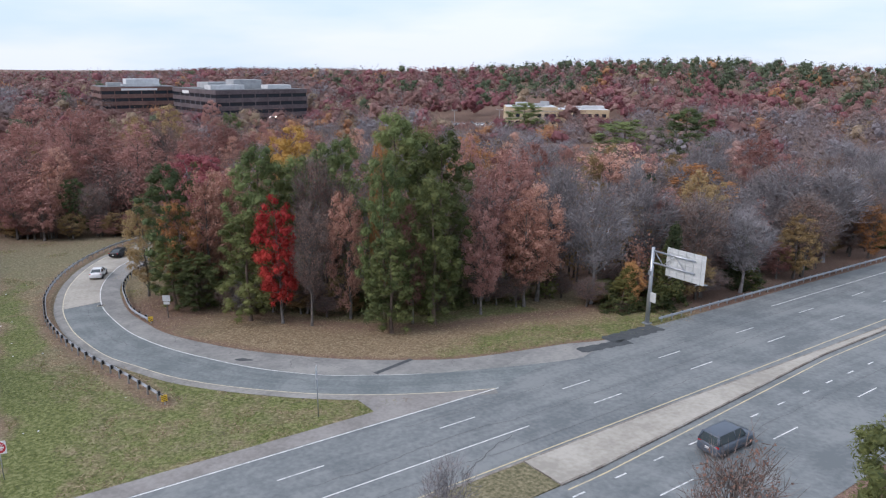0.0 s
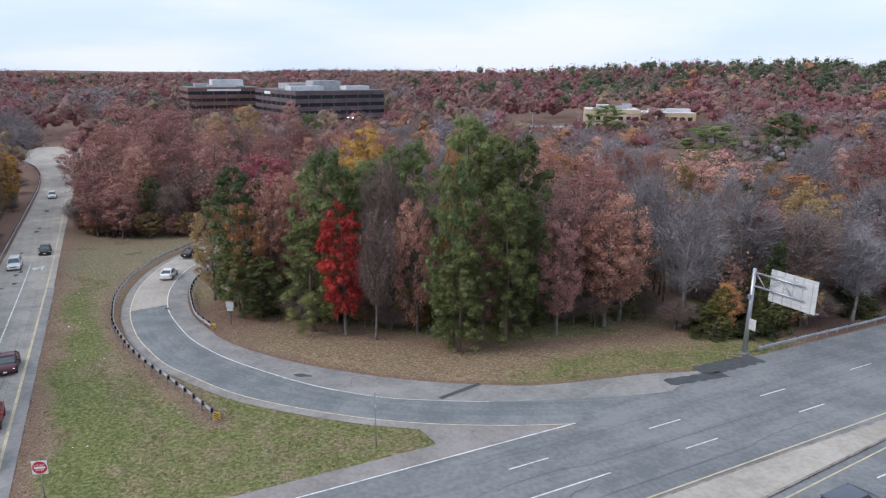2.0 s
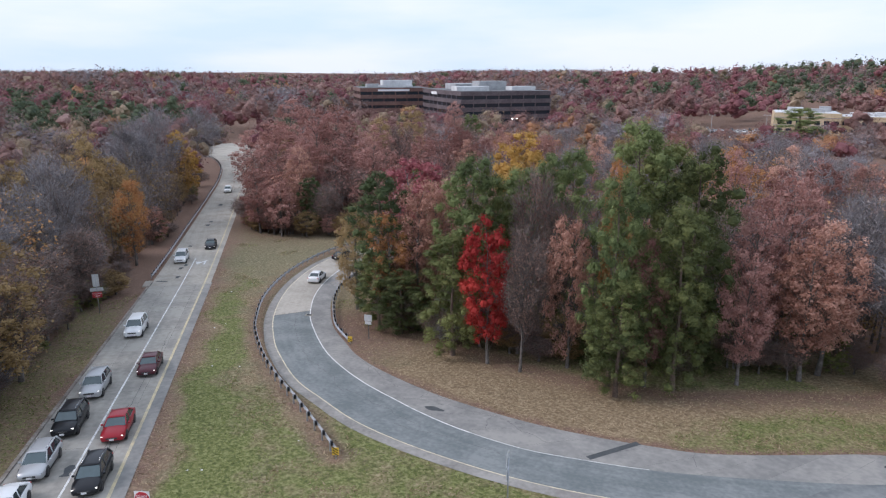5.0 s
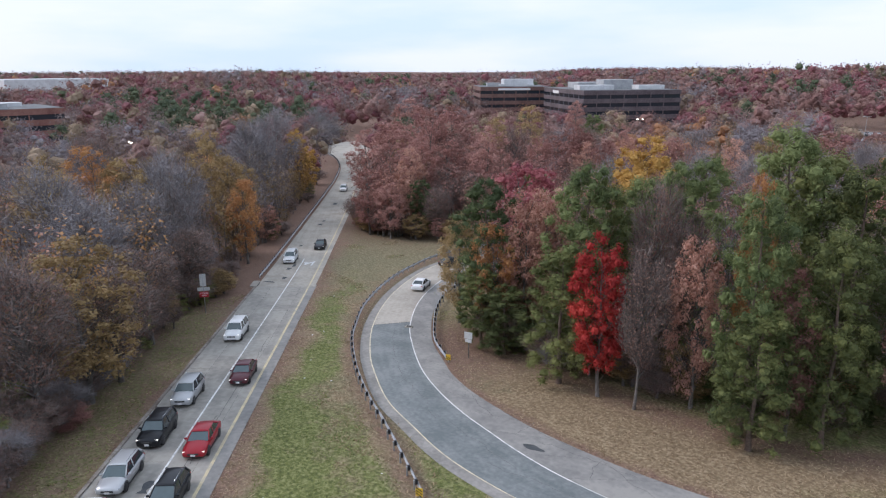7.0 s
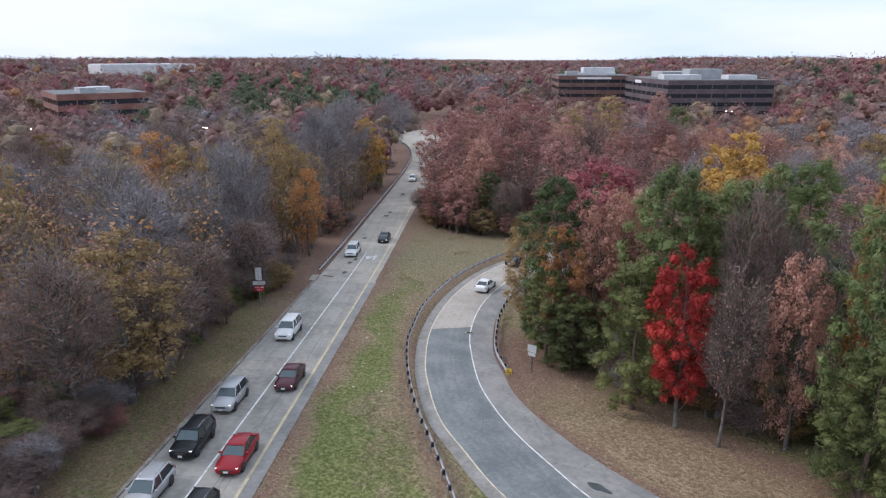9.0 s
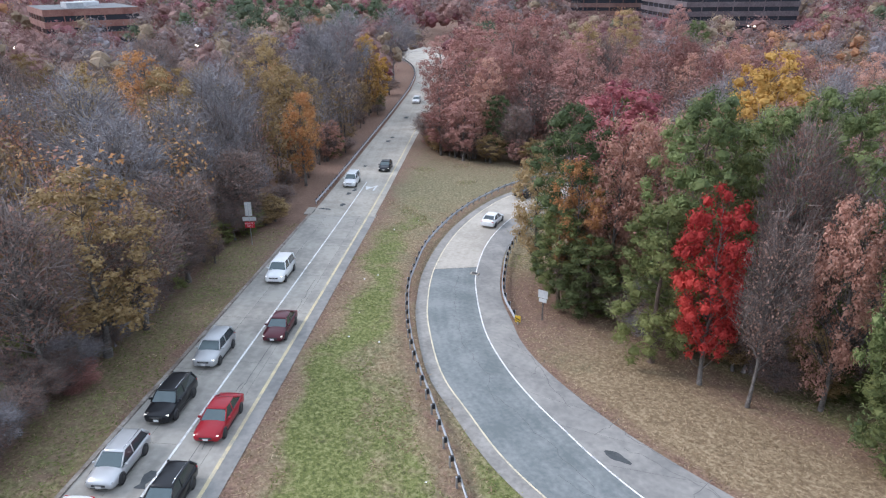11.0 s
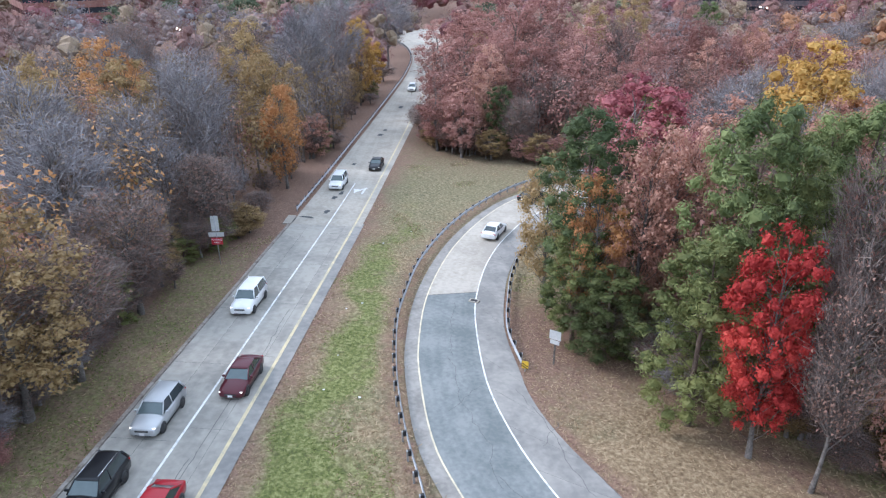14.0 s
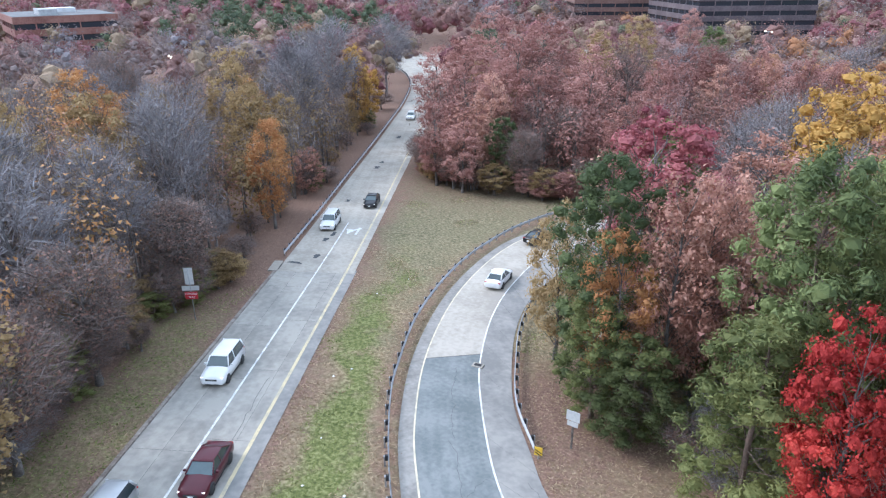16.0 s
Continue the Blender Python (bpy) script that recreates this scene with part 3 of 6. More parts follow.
for a, b in (((-33, 42.6), (-43, 42.4)), ((-28, 42.8), (-36, 40.9)), ((-41, 41), (-52, 43.5)), ((-46, 41.2), (-47.5, 43.6)), ((-38, 40.2), (-38.6, 43)),
             ((-30, 40), (-31.2, 43.2)), ((-15, 46), (-16.2, 48.2)), ((-25, 41.5), (-31, 42.6))):
    crack(a, b, 0.028, 0.046, shoulder)
for a, b in (((-44, 36.8), (-58, 41.5)), ((-34, 36.6), (-45, 37.2)), ((-58, 42), (-66, 47)), ((-25, 37.6), (-36, 35.5)), ((-52, 38), (-53.5, 41.5))):
    crack(a, b, 0.024, 0.052, ramp)
for l0, l1, s in ((22, 58, -13.0), (30, 48, -12.7), (50, 78, -12.6)):
    crack(srd(l0, s), srd(l1, s + 0.2), 0.035, 0.056, side_road, 0.03)
for l0, l1, s in ((8, 50, -21.9), (10, 70, -25.4), (20, 100, -29.2), (40, 120, -12.7)):
    crack(hwy(l0, s), hwy(l1, s), 0.035, 0.046, highway, 0.1)
crack(hwy(19, -20.2), hwy(26, -23.2), 0.07, 0.046, highway)
q = even(np.array([ramp_l[JOINT], ramp_r[JOINT_R]]), 0.5)
part("crack", line_mesh("crack", q, 0.09, 0.052, M_JOINT), ramp)

# ---- road markings ----
M_CREAM = material("faded_cream_paint", [(0.42, 0.385, 0.30), (0.60, 0.54, 0.39), (0.70, 0.63, 0.46)], 1.2, 0.7, fine=8)
marks = structure("lane_marking", line_mesh("lane_marking", hline(-190, 31, -30.95), 0.14, 0.050, M_WHITE), "worn white edge line of the highway", "lane marking")


def mark(me, label):
    structure("lane_marking", me, label, "lane marking")


mark(line_mesh("line", hline(76, 420, -30.95), 0.13, 0.050, M_WHITE), "worn white edge line of the highway")
for s, l0 in ((-27.4, 35.6 - 13.5 * 8), (-23.65, 35.6), (-11.2, 55.4 - 13.5 * 10)):
    for i in range(26):
        mark(line_mesh("dash", hline(l0 + i * 13.5, l0 + i * 13.5 + 3.5, s, 1.0), 0.12, 0.050, M_WHITE), "white lane dash")
mark(line_mesh("line", hline(-40, 28.2, -23.65), 0.12, 0.0505, M_WHITE), "solid white lane line")
for i in range(24):
    mark(line_mesh("dot", hline(23.6 + i * 4.08, 24.7 + i * 4.08, -14.35, 0.5), 0.14, 0.050, M_WHITE), "short white dotted line")
mark(line_mesh("line", hline(-190, 420, -20.05), 0.13, 0.050, M_YELLOW), "worn yellow edge line along the median")
yr = np.array([hwy(l, -15.15 - 2.3 * np.clip((l - 27) / 36, 0, 1)) for l in ml])
mark(line_mesh("line", yr, 0.13, 0.050, M_YELLOW), "worn yellow edge line along the median")
mark(line_mesh("line", OUTER, 0.12, 0.054, M_CREAM), "faded cream edge line of the ramp")
q = cut(INNER, 44, length_of(INNER) - 6, 1.0)
mark(line_mesh("line", q, 0.12, 0.054, M_WHITE), "white edge line of the ramp")
mark(line_mesh("line", cut(INNER, 30, 44, 1.0), 0.07, 0.054, M_WHITE), "faded white edge line of the ramp")
mark(line_mesh("line", sline(14, 117.6, S_MID), 0.16, 0.057, M_WHITE), "worn white lane line of the side road")
mark(line_mesh("line", sline(14, 190, -11.05), 0.24, 0.058, M_YELLOW), "faded yellow edge line of the side road")
# a turn arrow: shaft, bend and head
arrow = thing("road_arrow", "white painted turn arrow on the concrete lane", "road marking", kind="structure")
q = even(np.array([srd(115.5, -12.3), srd(112.6, -12.4)]), 0.5)
part("shaft", line_mesh("shaft", q, 0.28, 0.075, M_WHITE), arrow)
q = even(np.array([srd(115.3, -12.1), srd(114.2, -13.2)]), 0.4)
part("bend", line_mesh("bend", q, 0.34, 0.0765, M_WHITE), arrow)
tip = [srd(112.9, -13.5), srd(114.9, -13.9), srd(114.6, -12.6)]
part("head", mesh_of("head", [(*p, float(ground_z(*p)) + 0.078) for p in tip], [(0, 1, 2)], M_WHITE), arrow)

# kerb along the side road's west edge, with a drain inlet at its end
kerb = structure("kerb", slab_block("kerb", sline(14, 101, S_LEFT - 0.28), sline(14, 101, S_LEFT), -0.1, 0.15, M_KERB), "stained low kerb along the side road", "kerb")
inlet = thing("drain_inlet", "concrete kerb drain inlet with a dark slot", "drain", pose(*srd(101.2, S_LEFT - 0.25), float(ground_z(*srd(101.2, S_LEFT))), 0, 0, math.degrees(math.atan2(SU[1], SU[0]))))
part("top", box("top", (2.6, 1.0, 0.2), M_PALE, (0, 0.2, 0.12), 0.03), inlet)
part("slot", box("slot", (1.5, 0.05, 0.1), M_DARK, (0, -0.3, 0.1)), inlet)

# ---- guard rails ----
W_PROFILE = [(0.0, 0.78), (0.07, 0.72), (0.07, 0.67), (0.0, 0.62), (0.07, 0.57), (0.07, 0.52), (0.0, 0.46),
             (-0.012, 0.46), (0.055, 0.525), (0.055, 0.565), (-0.012, 0.62), (0.055, 0.675), (0.055, 0.715), (-0.012, 0.78)]


def guard_rail(q, facing, label, drop=0.0):
    """A W-beam swept along a plan line; facing 1: the beam bulges to the right."""
    ob = thing("guard_rail", label, "guard rail", pose(q[0][0], q[0][1], float(ground_z(*q[0]))))
    base = np.array([q[0][0], q[0][1], float(ground_z(*q[0]))])
    sq = even(q, 0.95)
    r = side(sq) * facing
    z = ground_z(sq[:, 0], sq[:, 1])
    low = np.clip(np.arange(len(sq)) / 8, 0, 1) * drop - drop
    rows = [np.c_[sq + r * (u + 0.16), z + h + low] - base for u, h in W_PROFILE]
    n, k = len(sq), len(W_PROFILE)
    f = [(a * n + i, a * n + i + 1, ((a + 1) % k) * n + i + 1, ((a + 1) % k) * n + i) for a in range(k) for i in range(n - 1)]
    me = mesh_of("beam", np.vstack(rows), f, M_STEEL)
    bm = bmesh.new()
    bm.from_mesh(me)
    bmesh.ops.recalc_face_normals(bm, faces=bm.faces)
    bm.to_mesh(me)
    bm.free()
    part("beam", me, ob)
    for i in range(1, n, 2):
        ang = math.degrees(math.atan2(r[i][1], r[i][0]))
        at = Matrix.Translation(np.array([*sq[i], z[i]]) - base) @ pose(0, 0, 0, 0, 0, ang)
        part("post", POST, ob, "", at)
        part("spacer_block", BLOCK, ob, "", at)
    return ob


POST = box("post", (0.12, 0.15, 1.0), M_STEEL, (-0.06, 0, 0.28), 0.01)
BLOCK = box("spacer_block", (0.2, 0.17, 0.38), M_DARK, (0.06, 0, 0.63), 0.012)
guard_rail(RAIL_OUT, 1, "galvanised guard rail on posts along the ramp's outer edge", 0.15)
guard_rail(RAIL_IN, -1, "galvanised guard rail inside the ramp's curve", 0.1)
guard_rail(hline(58.5, 330, -35.0), 1, "galvanised guard rail along the highway shoulder")
q = np.vstack([sline(104, 140, S_LEFT - 0.5, 1.0), cut(far_l, 41, 185, 1.0) - side(cut(far_l, 41, 185, 1.0)) * 0.5])
guard_rail(q, 1, "galvanised guard rail along the side road")


def marker_panel(p, h, turn, label, stripes):
    ob = thing("end_marker", label, "road marker", pose(p[0], p[1], float(ground_z(*p)) + h, 0, 0, turn))
    part("panel", box("panel", (0.5, 0.05, 0.62), M_SIGNYEL, (0, 0, 0), 0.01), ob)
    part("bracket", box("bracket", (0.08, 0.12, 0.9), M_STEEL, (0, 0.06, -0.35)), ob)
    for i in range(stripes):
        part("stripe", box("stripe", (0.5, 0.012, 0.07), M_BLACK, (0, -0.028, -0.2 + 0.2 * i), 0, pose(0, 0, 0, 0, 32, 0)), ob)


marker_panel((-34.9, 28.6), 0.62, 35, "yellow and black striped marker at the rail's end", 3)
marker_panel((-53.6, 45.5), 0.60, 40, "yellow marker with faint stripes at the rail's end", 2)

# ---- signs ----


def lettering(txt, size, mat, parent, m):
    cu = bpy.data.curves.new("lettering", "FONT")
    cu.body, cu.size, cu.align_x, cu.align_y, cu.extrude = txt, size, "CENTER", "CENTER", 0.004
    cu.materials.append(mat)
    ob = new("lettering", cu)
    ob.parent, ob.matrix_basis = parent, m
    return ob


FACE = pose(0, -0.045, 0, 90, 0, 0)


def rounded_plate(name, w, h, mat, y=0.0, z=0.0, thick=0.02):
    return box(name, (w, thick, h), mat, (0, y, z), 0.008)


# red disc sign with a white bar
p = (-35.9, 15.0)
dne = thing("do_not_enter_sign", "square white sign with a red disc on a post", "road sign", pose(*p, float(ground_z(*p)), 0, 0, 38))
part("post", tube("post", (0, 0.05, 0), (0, 0.05, 3.0), 0.035, 0.035, M_STEEL), dne)
plate = part("plate", rounded_plate("plate", 0.95, 0.95, M_SIGNWHITE, 0, 2.5), dne)
bm = bmesh.new()
bmesh.ops.create_cone(bm, segments=40, radius1=0.44, radius2=0.44, depth=0.012, cap_ends=True)
bmesh.ops.transform(bm, matrix=pose(0, -0.016, 2.5, 90, 0, 0), verts=bm.verts)
part("disc", bm_mesh("disc", bm, M_SIGNRED), plate, "red disc")
part("bar", box("bar", (0.66, 0.012, 0.13), M_SIGNWHITE, (0, -0.026, 2.5)), plate, "white bar")
lettering("DO NOT", 0.17, M_SIGNWHITE, plate, pose(0, -0.026, 2.67, 90, 0, 0))
lettering("ENTER", 0.17, M_SIGNWHITE, plate, pose(0, -0.026, 2.33, 90, 0, 0))

p = (-84.6, 31.0)
ww = thing("wrong_way_sign", "red sign under two grey sign backs on one post", "road sign", pose(*p, float(ground_z(*p)), 0, 0, 62))
part("post", tube("post", (0, 0.06, 0), (0, 0.06, 5.1), 0.05, 0.05, M_STEEL), ww)
plate = part("plate", rounded_plate("plate", 1.1, 0.72, M_SIGNRED, 0, 2.45), ww, "red plate")
lettering("WRONG", 0.27, M_SIGNWHITE, plate, pose(0, -0.014, 2.6, 90, 0, 0))
lettering("WAY", 0.27, M_SIGNWHITE, plate, pose(0, -0.014, 2.3, 90, 0, 0))
part("sign_back", rounded_plate("sign_back", 1.5, 0.45, M_ALU, 0.03, 3.15), ww, "grey sign back")
part("sign_back", rounded_plate("sign_back", 0.75, 1.6, M_ALU, 0.03, 4.3), ww, "grey sign back")

p = (-53.4, 48.0)
bs = thing("road_sign", "grey sign back and small plate on a wooden post", "road sign", pose(*p, float(ground_z(*p)), 0, 0, 25))
part("post", box("post", (0.1, 0.12, 2.9), M_BARK, (0, 0.08, 1.45)), bs)
part("sign_back", rounded_plate("sign_back", 0.92, 0.75, M_ALU, 0, 2.55), bs)
part("plate", rounded_plate("plate", 0.75, 0.36, M_ALU, 0, 1.95), bs)

p = (-21.4, 31.6)
ts = thing("gore_sign", "slim steel post with narrow sign plates seen edge-on", "road sign", pose(*p, float(ground_z(*p)), 0, 0, -66))
part("post", tube("post", (0, 0.05, 0), (0, 0.05, 4.1), 0.045, 0.045, M_STEEL), ts)
part("plate", rounded_plate("plate", 0.75, 0.9, M_ALU, 0, 4.05), ts)
part("plate", rounded_plate("plate", 0.6, 0.75, M_ALU, 0, 3.0), ts)

# cantilever sign, seen from the back
p = (0.9, 67.6)
cs = thing("cantilever_sign", "steel cantilever with a large grey sign back over the shoulder", "overhead sign", pose(*p, float(ground_z(*p)), 0, 0, math.degrees(math.atan2(HN[1], HN[0]))))
part("pole", tube("pole", (0, 0, 0), (0, 0, 9.3), 0.27, 0.19, M_STEEL, 16), cs)
part("base_plate", box("base_plate", (0.9, 0.9, 0.12), M_STEEL, (0, 0, 0.06), 0.02), cs)
for z in (8.9, 7.5):
    part("arm", tube("arm", (0, 0, z), (5.6, 0, z), 0.11, 0.09, M_STEEL), cs)
for x0, z0, x1, z1 in ((0.2, 8.9, 1.5, 7.5), (1.5, 7.5, 3.0, 8.9), (3.0, 8.9, 4.4, 7.5)):
    part("strut", tube("strut", (x0, 0, z0), (x1, 0, z1), 0.05, 0.05, M_STEEL, 8), cs)
panel = part("panel", box("panel", (5.0, 0.06, 3.3), M_ALU, (4.2, 0.3, 8.0), 0.02), cs, "large grey sign back")
for i in range(5):
    part("rib", box("rib", (0.08, 0.1, 3.3), M_ALU, (2.2 + i * 1.0, 0.22, 8.0)), panel)
for z in (6.9, 8.1, 9.2):
    part("rib", box("rib", (5.0, 0.06, 0.07), M_ALU, (4.2, 0.24, z)), panel)
for x in (2.4, 5.9):
    part("lamp_bracket", box("lamp_bracket", (0.08, 1.3, 0.08), M_STEEL, (x, 0.6, 6.25)), cs)
part("walkway", box("walkway", (4.6, 0.35, 0.08), M_STEEL, (4.2, 1.2, 6.2)), cs)
part("small_sign", box("small_sign", (0.9, 0.04, 1.2), M_ALU, (0.55, -0.1, 3.4), 0.01), cs, "small grey sign plate")
part("junction_box", box("junction_box", (0.3, 0.25, 0.5), M_STEEL, (0, -0.3, 6.3), 0.02), cs)

# a pale drain frame beside the paving change
p = (-65.4, 48.7)
dr = thing("drain_cover", "small pale concrete drain cover in the shoulder", "drain", pose(*p, float(ground_z(*p)) + 0.04, 0, 0, 35))
part("surround", box("surround", (0.9, 0.6, 0.12), M_PALE, (0, 0, 0.03), 0.02), dr)
part("grate", box("grate", (0.6, 0.35, 0.02), M_DARK, (0, 0, 0.1)), dr)

# ---- trees ----
T_H, T_R = 18.0, 4.0  # height and crown radius of the patterns


def sprays(c, size, rg, up=0.5, long=1.0, out=None):
    """Small leaf sprays: slivers turned about their centres, leaning the way their clump bulges."""
    n = len(c)
    nrm = rg.normal(0, 1, (n, 3)) + (0, 0, up) if out is None else rg.normal(0, 0.42, (n, 3)) + out + (0, 0, up * 0.4)
    nrm /= np.linalg.norm(nrm, axis=1)[:, None]
    u = np.cross(nrm, rg.normal(0, 1, (n, 3)))
    u /= np.linalg.norm(u, axis=1)[:, None]
    v = np.cross(nrm, u)
    s = (size * rg.uniform(0.6, 1.35, n))[:, None]
    u, v = u * s * long * 0.75, v * s * 0.75
    return np.stack([c - u * 0.8 - v * rg.uniform(0.2, 0.7, (n, 1)), c + u + v * rg.uniform(-0.4, 0.4, (n, 1)), c - u * 0.2 + v * 0.9], 1).reshape(-1, 3)


PHI = (1 + 5**0.5) / 2
ICO_V = np.array([(-1, PHI, 0), (1, PHI, 0), (-1, -PHI, 0), (1, -PHI, 0), (0, -1, PHI), (0, 1, PHI), (0, -1, -PHI), (0, 1, -PHI),
                  (PHI, 0, -1), (PHI, 0, 1), (-PHI, 0, -1), (-PHI, 0, 1)]) / math.hypot(1, PHI)
ICO_F = np.array([(a, b, c) for a, b, c in itertools.combinations(range(12), 3)
                  if max(np.linalg.norm(ICO_V[a] - ICO_V[b]), np.linalg.norm(ICO_V[b] - ICO_V[c]), np.linalg.norm(ICO_V[a] - ICO_V[c])) < 1.1])
for k, (a, b, c) in enumerate(ICO_F):
    if np.dot(np.cross(ICO_V[b] - ICO_V[a], ICO_V[c] - ICO_V[a]), ICO_V[a]) < 0:
        ICO_F[k] = (a, c, b)


def hearts(c, radius, rg, flat=0.75):
    """The dense twiggy heart of each leaf clump: a jagged lump of twenty small faces."""
    n = len(c)
    v = ICO_V[None] * rg.uniform(0.7, 1.25, (n, 12, 1)) * np.asarray(radius).reshape(-1, 1, 1) * (1, 1, flat)
    a = rg.uniform(0, 6.28, n)
    x, y = v[..., 0] * np.cos(a)[:, None] - v[..., 1] * np.sin(a)[:, None], v[..., 0] * np.sin(a)[:, None] + v[..., 1] * np.cos(a)[:, None]
    v = np.stack([x, y, v[..., 2]], 2) + c[:, None, :3]
    return v[:, ICO_F].reshape(-1, 3)


def limb(verts, faces, pts, radii, sides=4):
    """A tapered limb through the points."""
    base = len(verts)
    for p, r in zip(pts, radii):
        for k in range(sides):
            a = 2 * math.pi * k / sides
            verts.append((p[0] + r * math.cos(a), p[1] + r * math.sin(a), p[2]))
    for j in range(len(pts) - 1):
        for k in range(sides):
            a, b = base + j * sides + k, base + j * sides + (k + 1) % sides
            faces.append((a, b, b + sides, a + sides))


def tree_meshes(kind, seed):
    """Trunk with limbs, and crown, of one pattern tree."""
    rg = np.random.default_rng(seed)
    v, f = [], []
    pine, cedar, bare = kind.startswith("pine"), kind == "cedar", kind.startswith("bare")
    lean = rg.normal(0, 0.5, 2)
    top = T_H * (0.96 if (pine or cedar) else 0.80)
    hs_ = np.linspace(0, top, 7)
    axis_pt = [np.array([lean[0] * (h / T_H) ** 2 + 0.12 * math.sin(h * 0.7 + seed), lean[1] * (h / T_H) ** 2 + 0.12 * math.cos(h * 0.6 + seed), h]) for h in hs_]
    r0 = 0.26 if (pine or cedar) else 0.24
    limb(v, f, axis_pt, [r0 * (1.35 if i == 0 else 1) * (1 - 0.88 * h / top) + 0.012 for i, h in enumerate(hs_)], 7)

    def trunk_at(h):
        return np.array([np.interp(h, hs_, [a[i] for a in axis_pt]) for i in range(3)])

    # centres of the clumps
    cl = []
    if cedar:
        for _ in range(170):
            h = T_H * (0.03 + 0.95 * rg.random() ** 1.25)
            r = T_R * (1 - h / T_H) ** 0.85 * rg.uniform(0.55, 1.0)
            a = rg.uniform(0, 2 * math.pi)
            cl.append((*(trunk_at(min(h, top))[:2] + r * np.array([math.cos(a), math.sin(a)])), h, 0.62))
    elif pine:
        n_c = 120
        for j in range(n_c):
            h = T_H * (0.07 + 0.92 * ((j + rg.random()) / n_c) ** 0.85)
            k = h / T_H
            prof = min(1.0, 0.78 + 0.7 * (k - 0.07)) if k < 0.6 else math.sqrt(max(0.02, 1 - ((k - 0.6) / 0.42) ** 2))
            r = T_R * prof * rg.uniform(0.35, 1.0)
            a = j * 2.4 + rg.normal(0, 0.5)
            cl.append((*(trunk_at(min(h, top))[:2] + r * np.array([math.cos(a), math.sin(a)])), h + rg.normal(0, 0.45), rg.uniform(0.6, 1.2)))
    else:
        n_c = 120 if bare else 190 if kind == "maple_red" else 140
        lobes = rg.normal(0, 1, (6, 3))
        for j in range(n_c):
            d = rg.normal(0, 1, 3)
            d /= np.linalg.norm(d)
            d[2] = d[2] * 0.9 + 0.1
            bulge = 1 + 0.16 * np.tanh((lobes @ d)).sum() / 2
            k = rg.uniform(0.35, 1.0) ** 0.5
            low = 0.33 if bare else 0.19 if kind == "maple_red" else 0.22
            c = np.array([0, 0, T_H * (low + 0.28)])
            p_ = c + d * k * bulge * np.array([T_R * 0.92, T_R * 0.92, T_H * (0.47 if not bare else 0.38)])
            p_[:2] += trunk_at(min(p_[2], top))[:2]
            p_[2] = max(T_H * rg.uniform(0.05, 0.12), min(p_[2], T_H * 0.99))
            cl.append((*p_, rg.uniform(0.55, 1.1) if not bare else rg.uniform(0.65, 1.15)))
    cl = np.array(cl)
    for c in cl[:: (3 if cedar else 1 if bare else 2)]:
        out = math.hypot(c[0], c[1])
        h0 = max(T_H * 0.08, min(top * 0.97, c[2] - (0.15 if pine else 0.75) * out - (0.2 if pine else 0.8)))
        a = trunk_at(h0)
        mid = a + (c[:3] - a) * 0.55 + np.array([0, 0, -0.2 if not pine else 0.25]) + rg.normal(0, 0.18, 3)
        k_ = 1.4 if bare else 1.0
        limb(v, f, [a, mid, c[:3]], [0.07 * k_ * (1.25 - h0 / T_H), 0.04 * k_, 0.014 * k_], 3)
    bark = M_PINEBARK if (pine or cedar) else M_PALEBARK if kind == "bare_grey" else M_BARK
    trunk = mesh_of("trunk", v, f, bark, True)
    # the crown
    if bare:
        n_t = 34
        c = np.repeat(cl, n_t, 0)
        d = rg.normal(0, 0.5, (len(c), 3)) + np.c_[c[:, :2] * 0.2, np.full(len(c), 0.6)]
        d /= np.linalg.norm(d, axis=1)[:, None]
        a = c[:, :3] + rg.normal(0, 0.45, (len(c), 3))
        ln = rg.uniform(0.5, 2.4, len(c))[:, None]
        w = np.cross(d, rg.normal(0, 1, (len(c), 3)))
        w *= (rg.uniform(0.018, 0.038, len(c)) / np.linalg.norm(w, axis=1))[:, None]
        tw = np.stack([a - w, a + w, a + d * ln], 1).reshape(-1, 3)
        twigs = quads_mesh("branchwork", tw, M_TWIG if kind == "bare_grey" else M_TWIGB, 3)
        n_l = 500 if kind == "bare_grey" else 2200
        pick = cl[rg.integers(0, len(cl), n_l)]
        lv = sprays(pick[:, :3] + rg.normal(0, 0.6, (n_l, 3)), 0.2, rg)
        return trunk, [("branchwork", twigs), ("crown", quads_mesh("crown", lv, LEAF[kind], 3))]
    if pine:
        c = np.repeat(cl, 120, 0)
        d = rg.normal(0, 1, (len(c), 3)) + (0, 0, 0.35)
        d /= np.linalg.norm(d, axis=1)[:, None]
        p_ = c[:, :3] + d * (c[:, 3] * rg.uniform(0.45, 1.1, len(c)))[:, None] * (1.0, 1.0, 0.85)
        q_ = sprays(p_, 0.10, rg, 0.9, 2.4, d)
        crown = quads_mesh("crown", np.vstack([q_, hearts(cl, cl[:, 3] * 0.5, rg, 0.8)]), LEAF[kind], 3)
    elif cedar:
        c = np.repeat(cl, 28, 0)
        p_ = c[:, :3] + rg.normal(0, 0.4, (len(c), 3)) * (1, 1, 0.9)
        crown = quads_mesh("crown", np.vstack([sprays(p_, 0.28, rg, 0.4, 1.4), hearts(cl, 0.4, rg, 1.0)]), LEAF[kind], 3)
    else:
        c = np.repeat(cl, 80 if kind == "maple_red" else 66, 0)
        d = rg.normal(0, 1, (len(c), 3)) + (0, 0, 0.25)
        d /= np.linalg.norm(d, axis=1)[:, None]
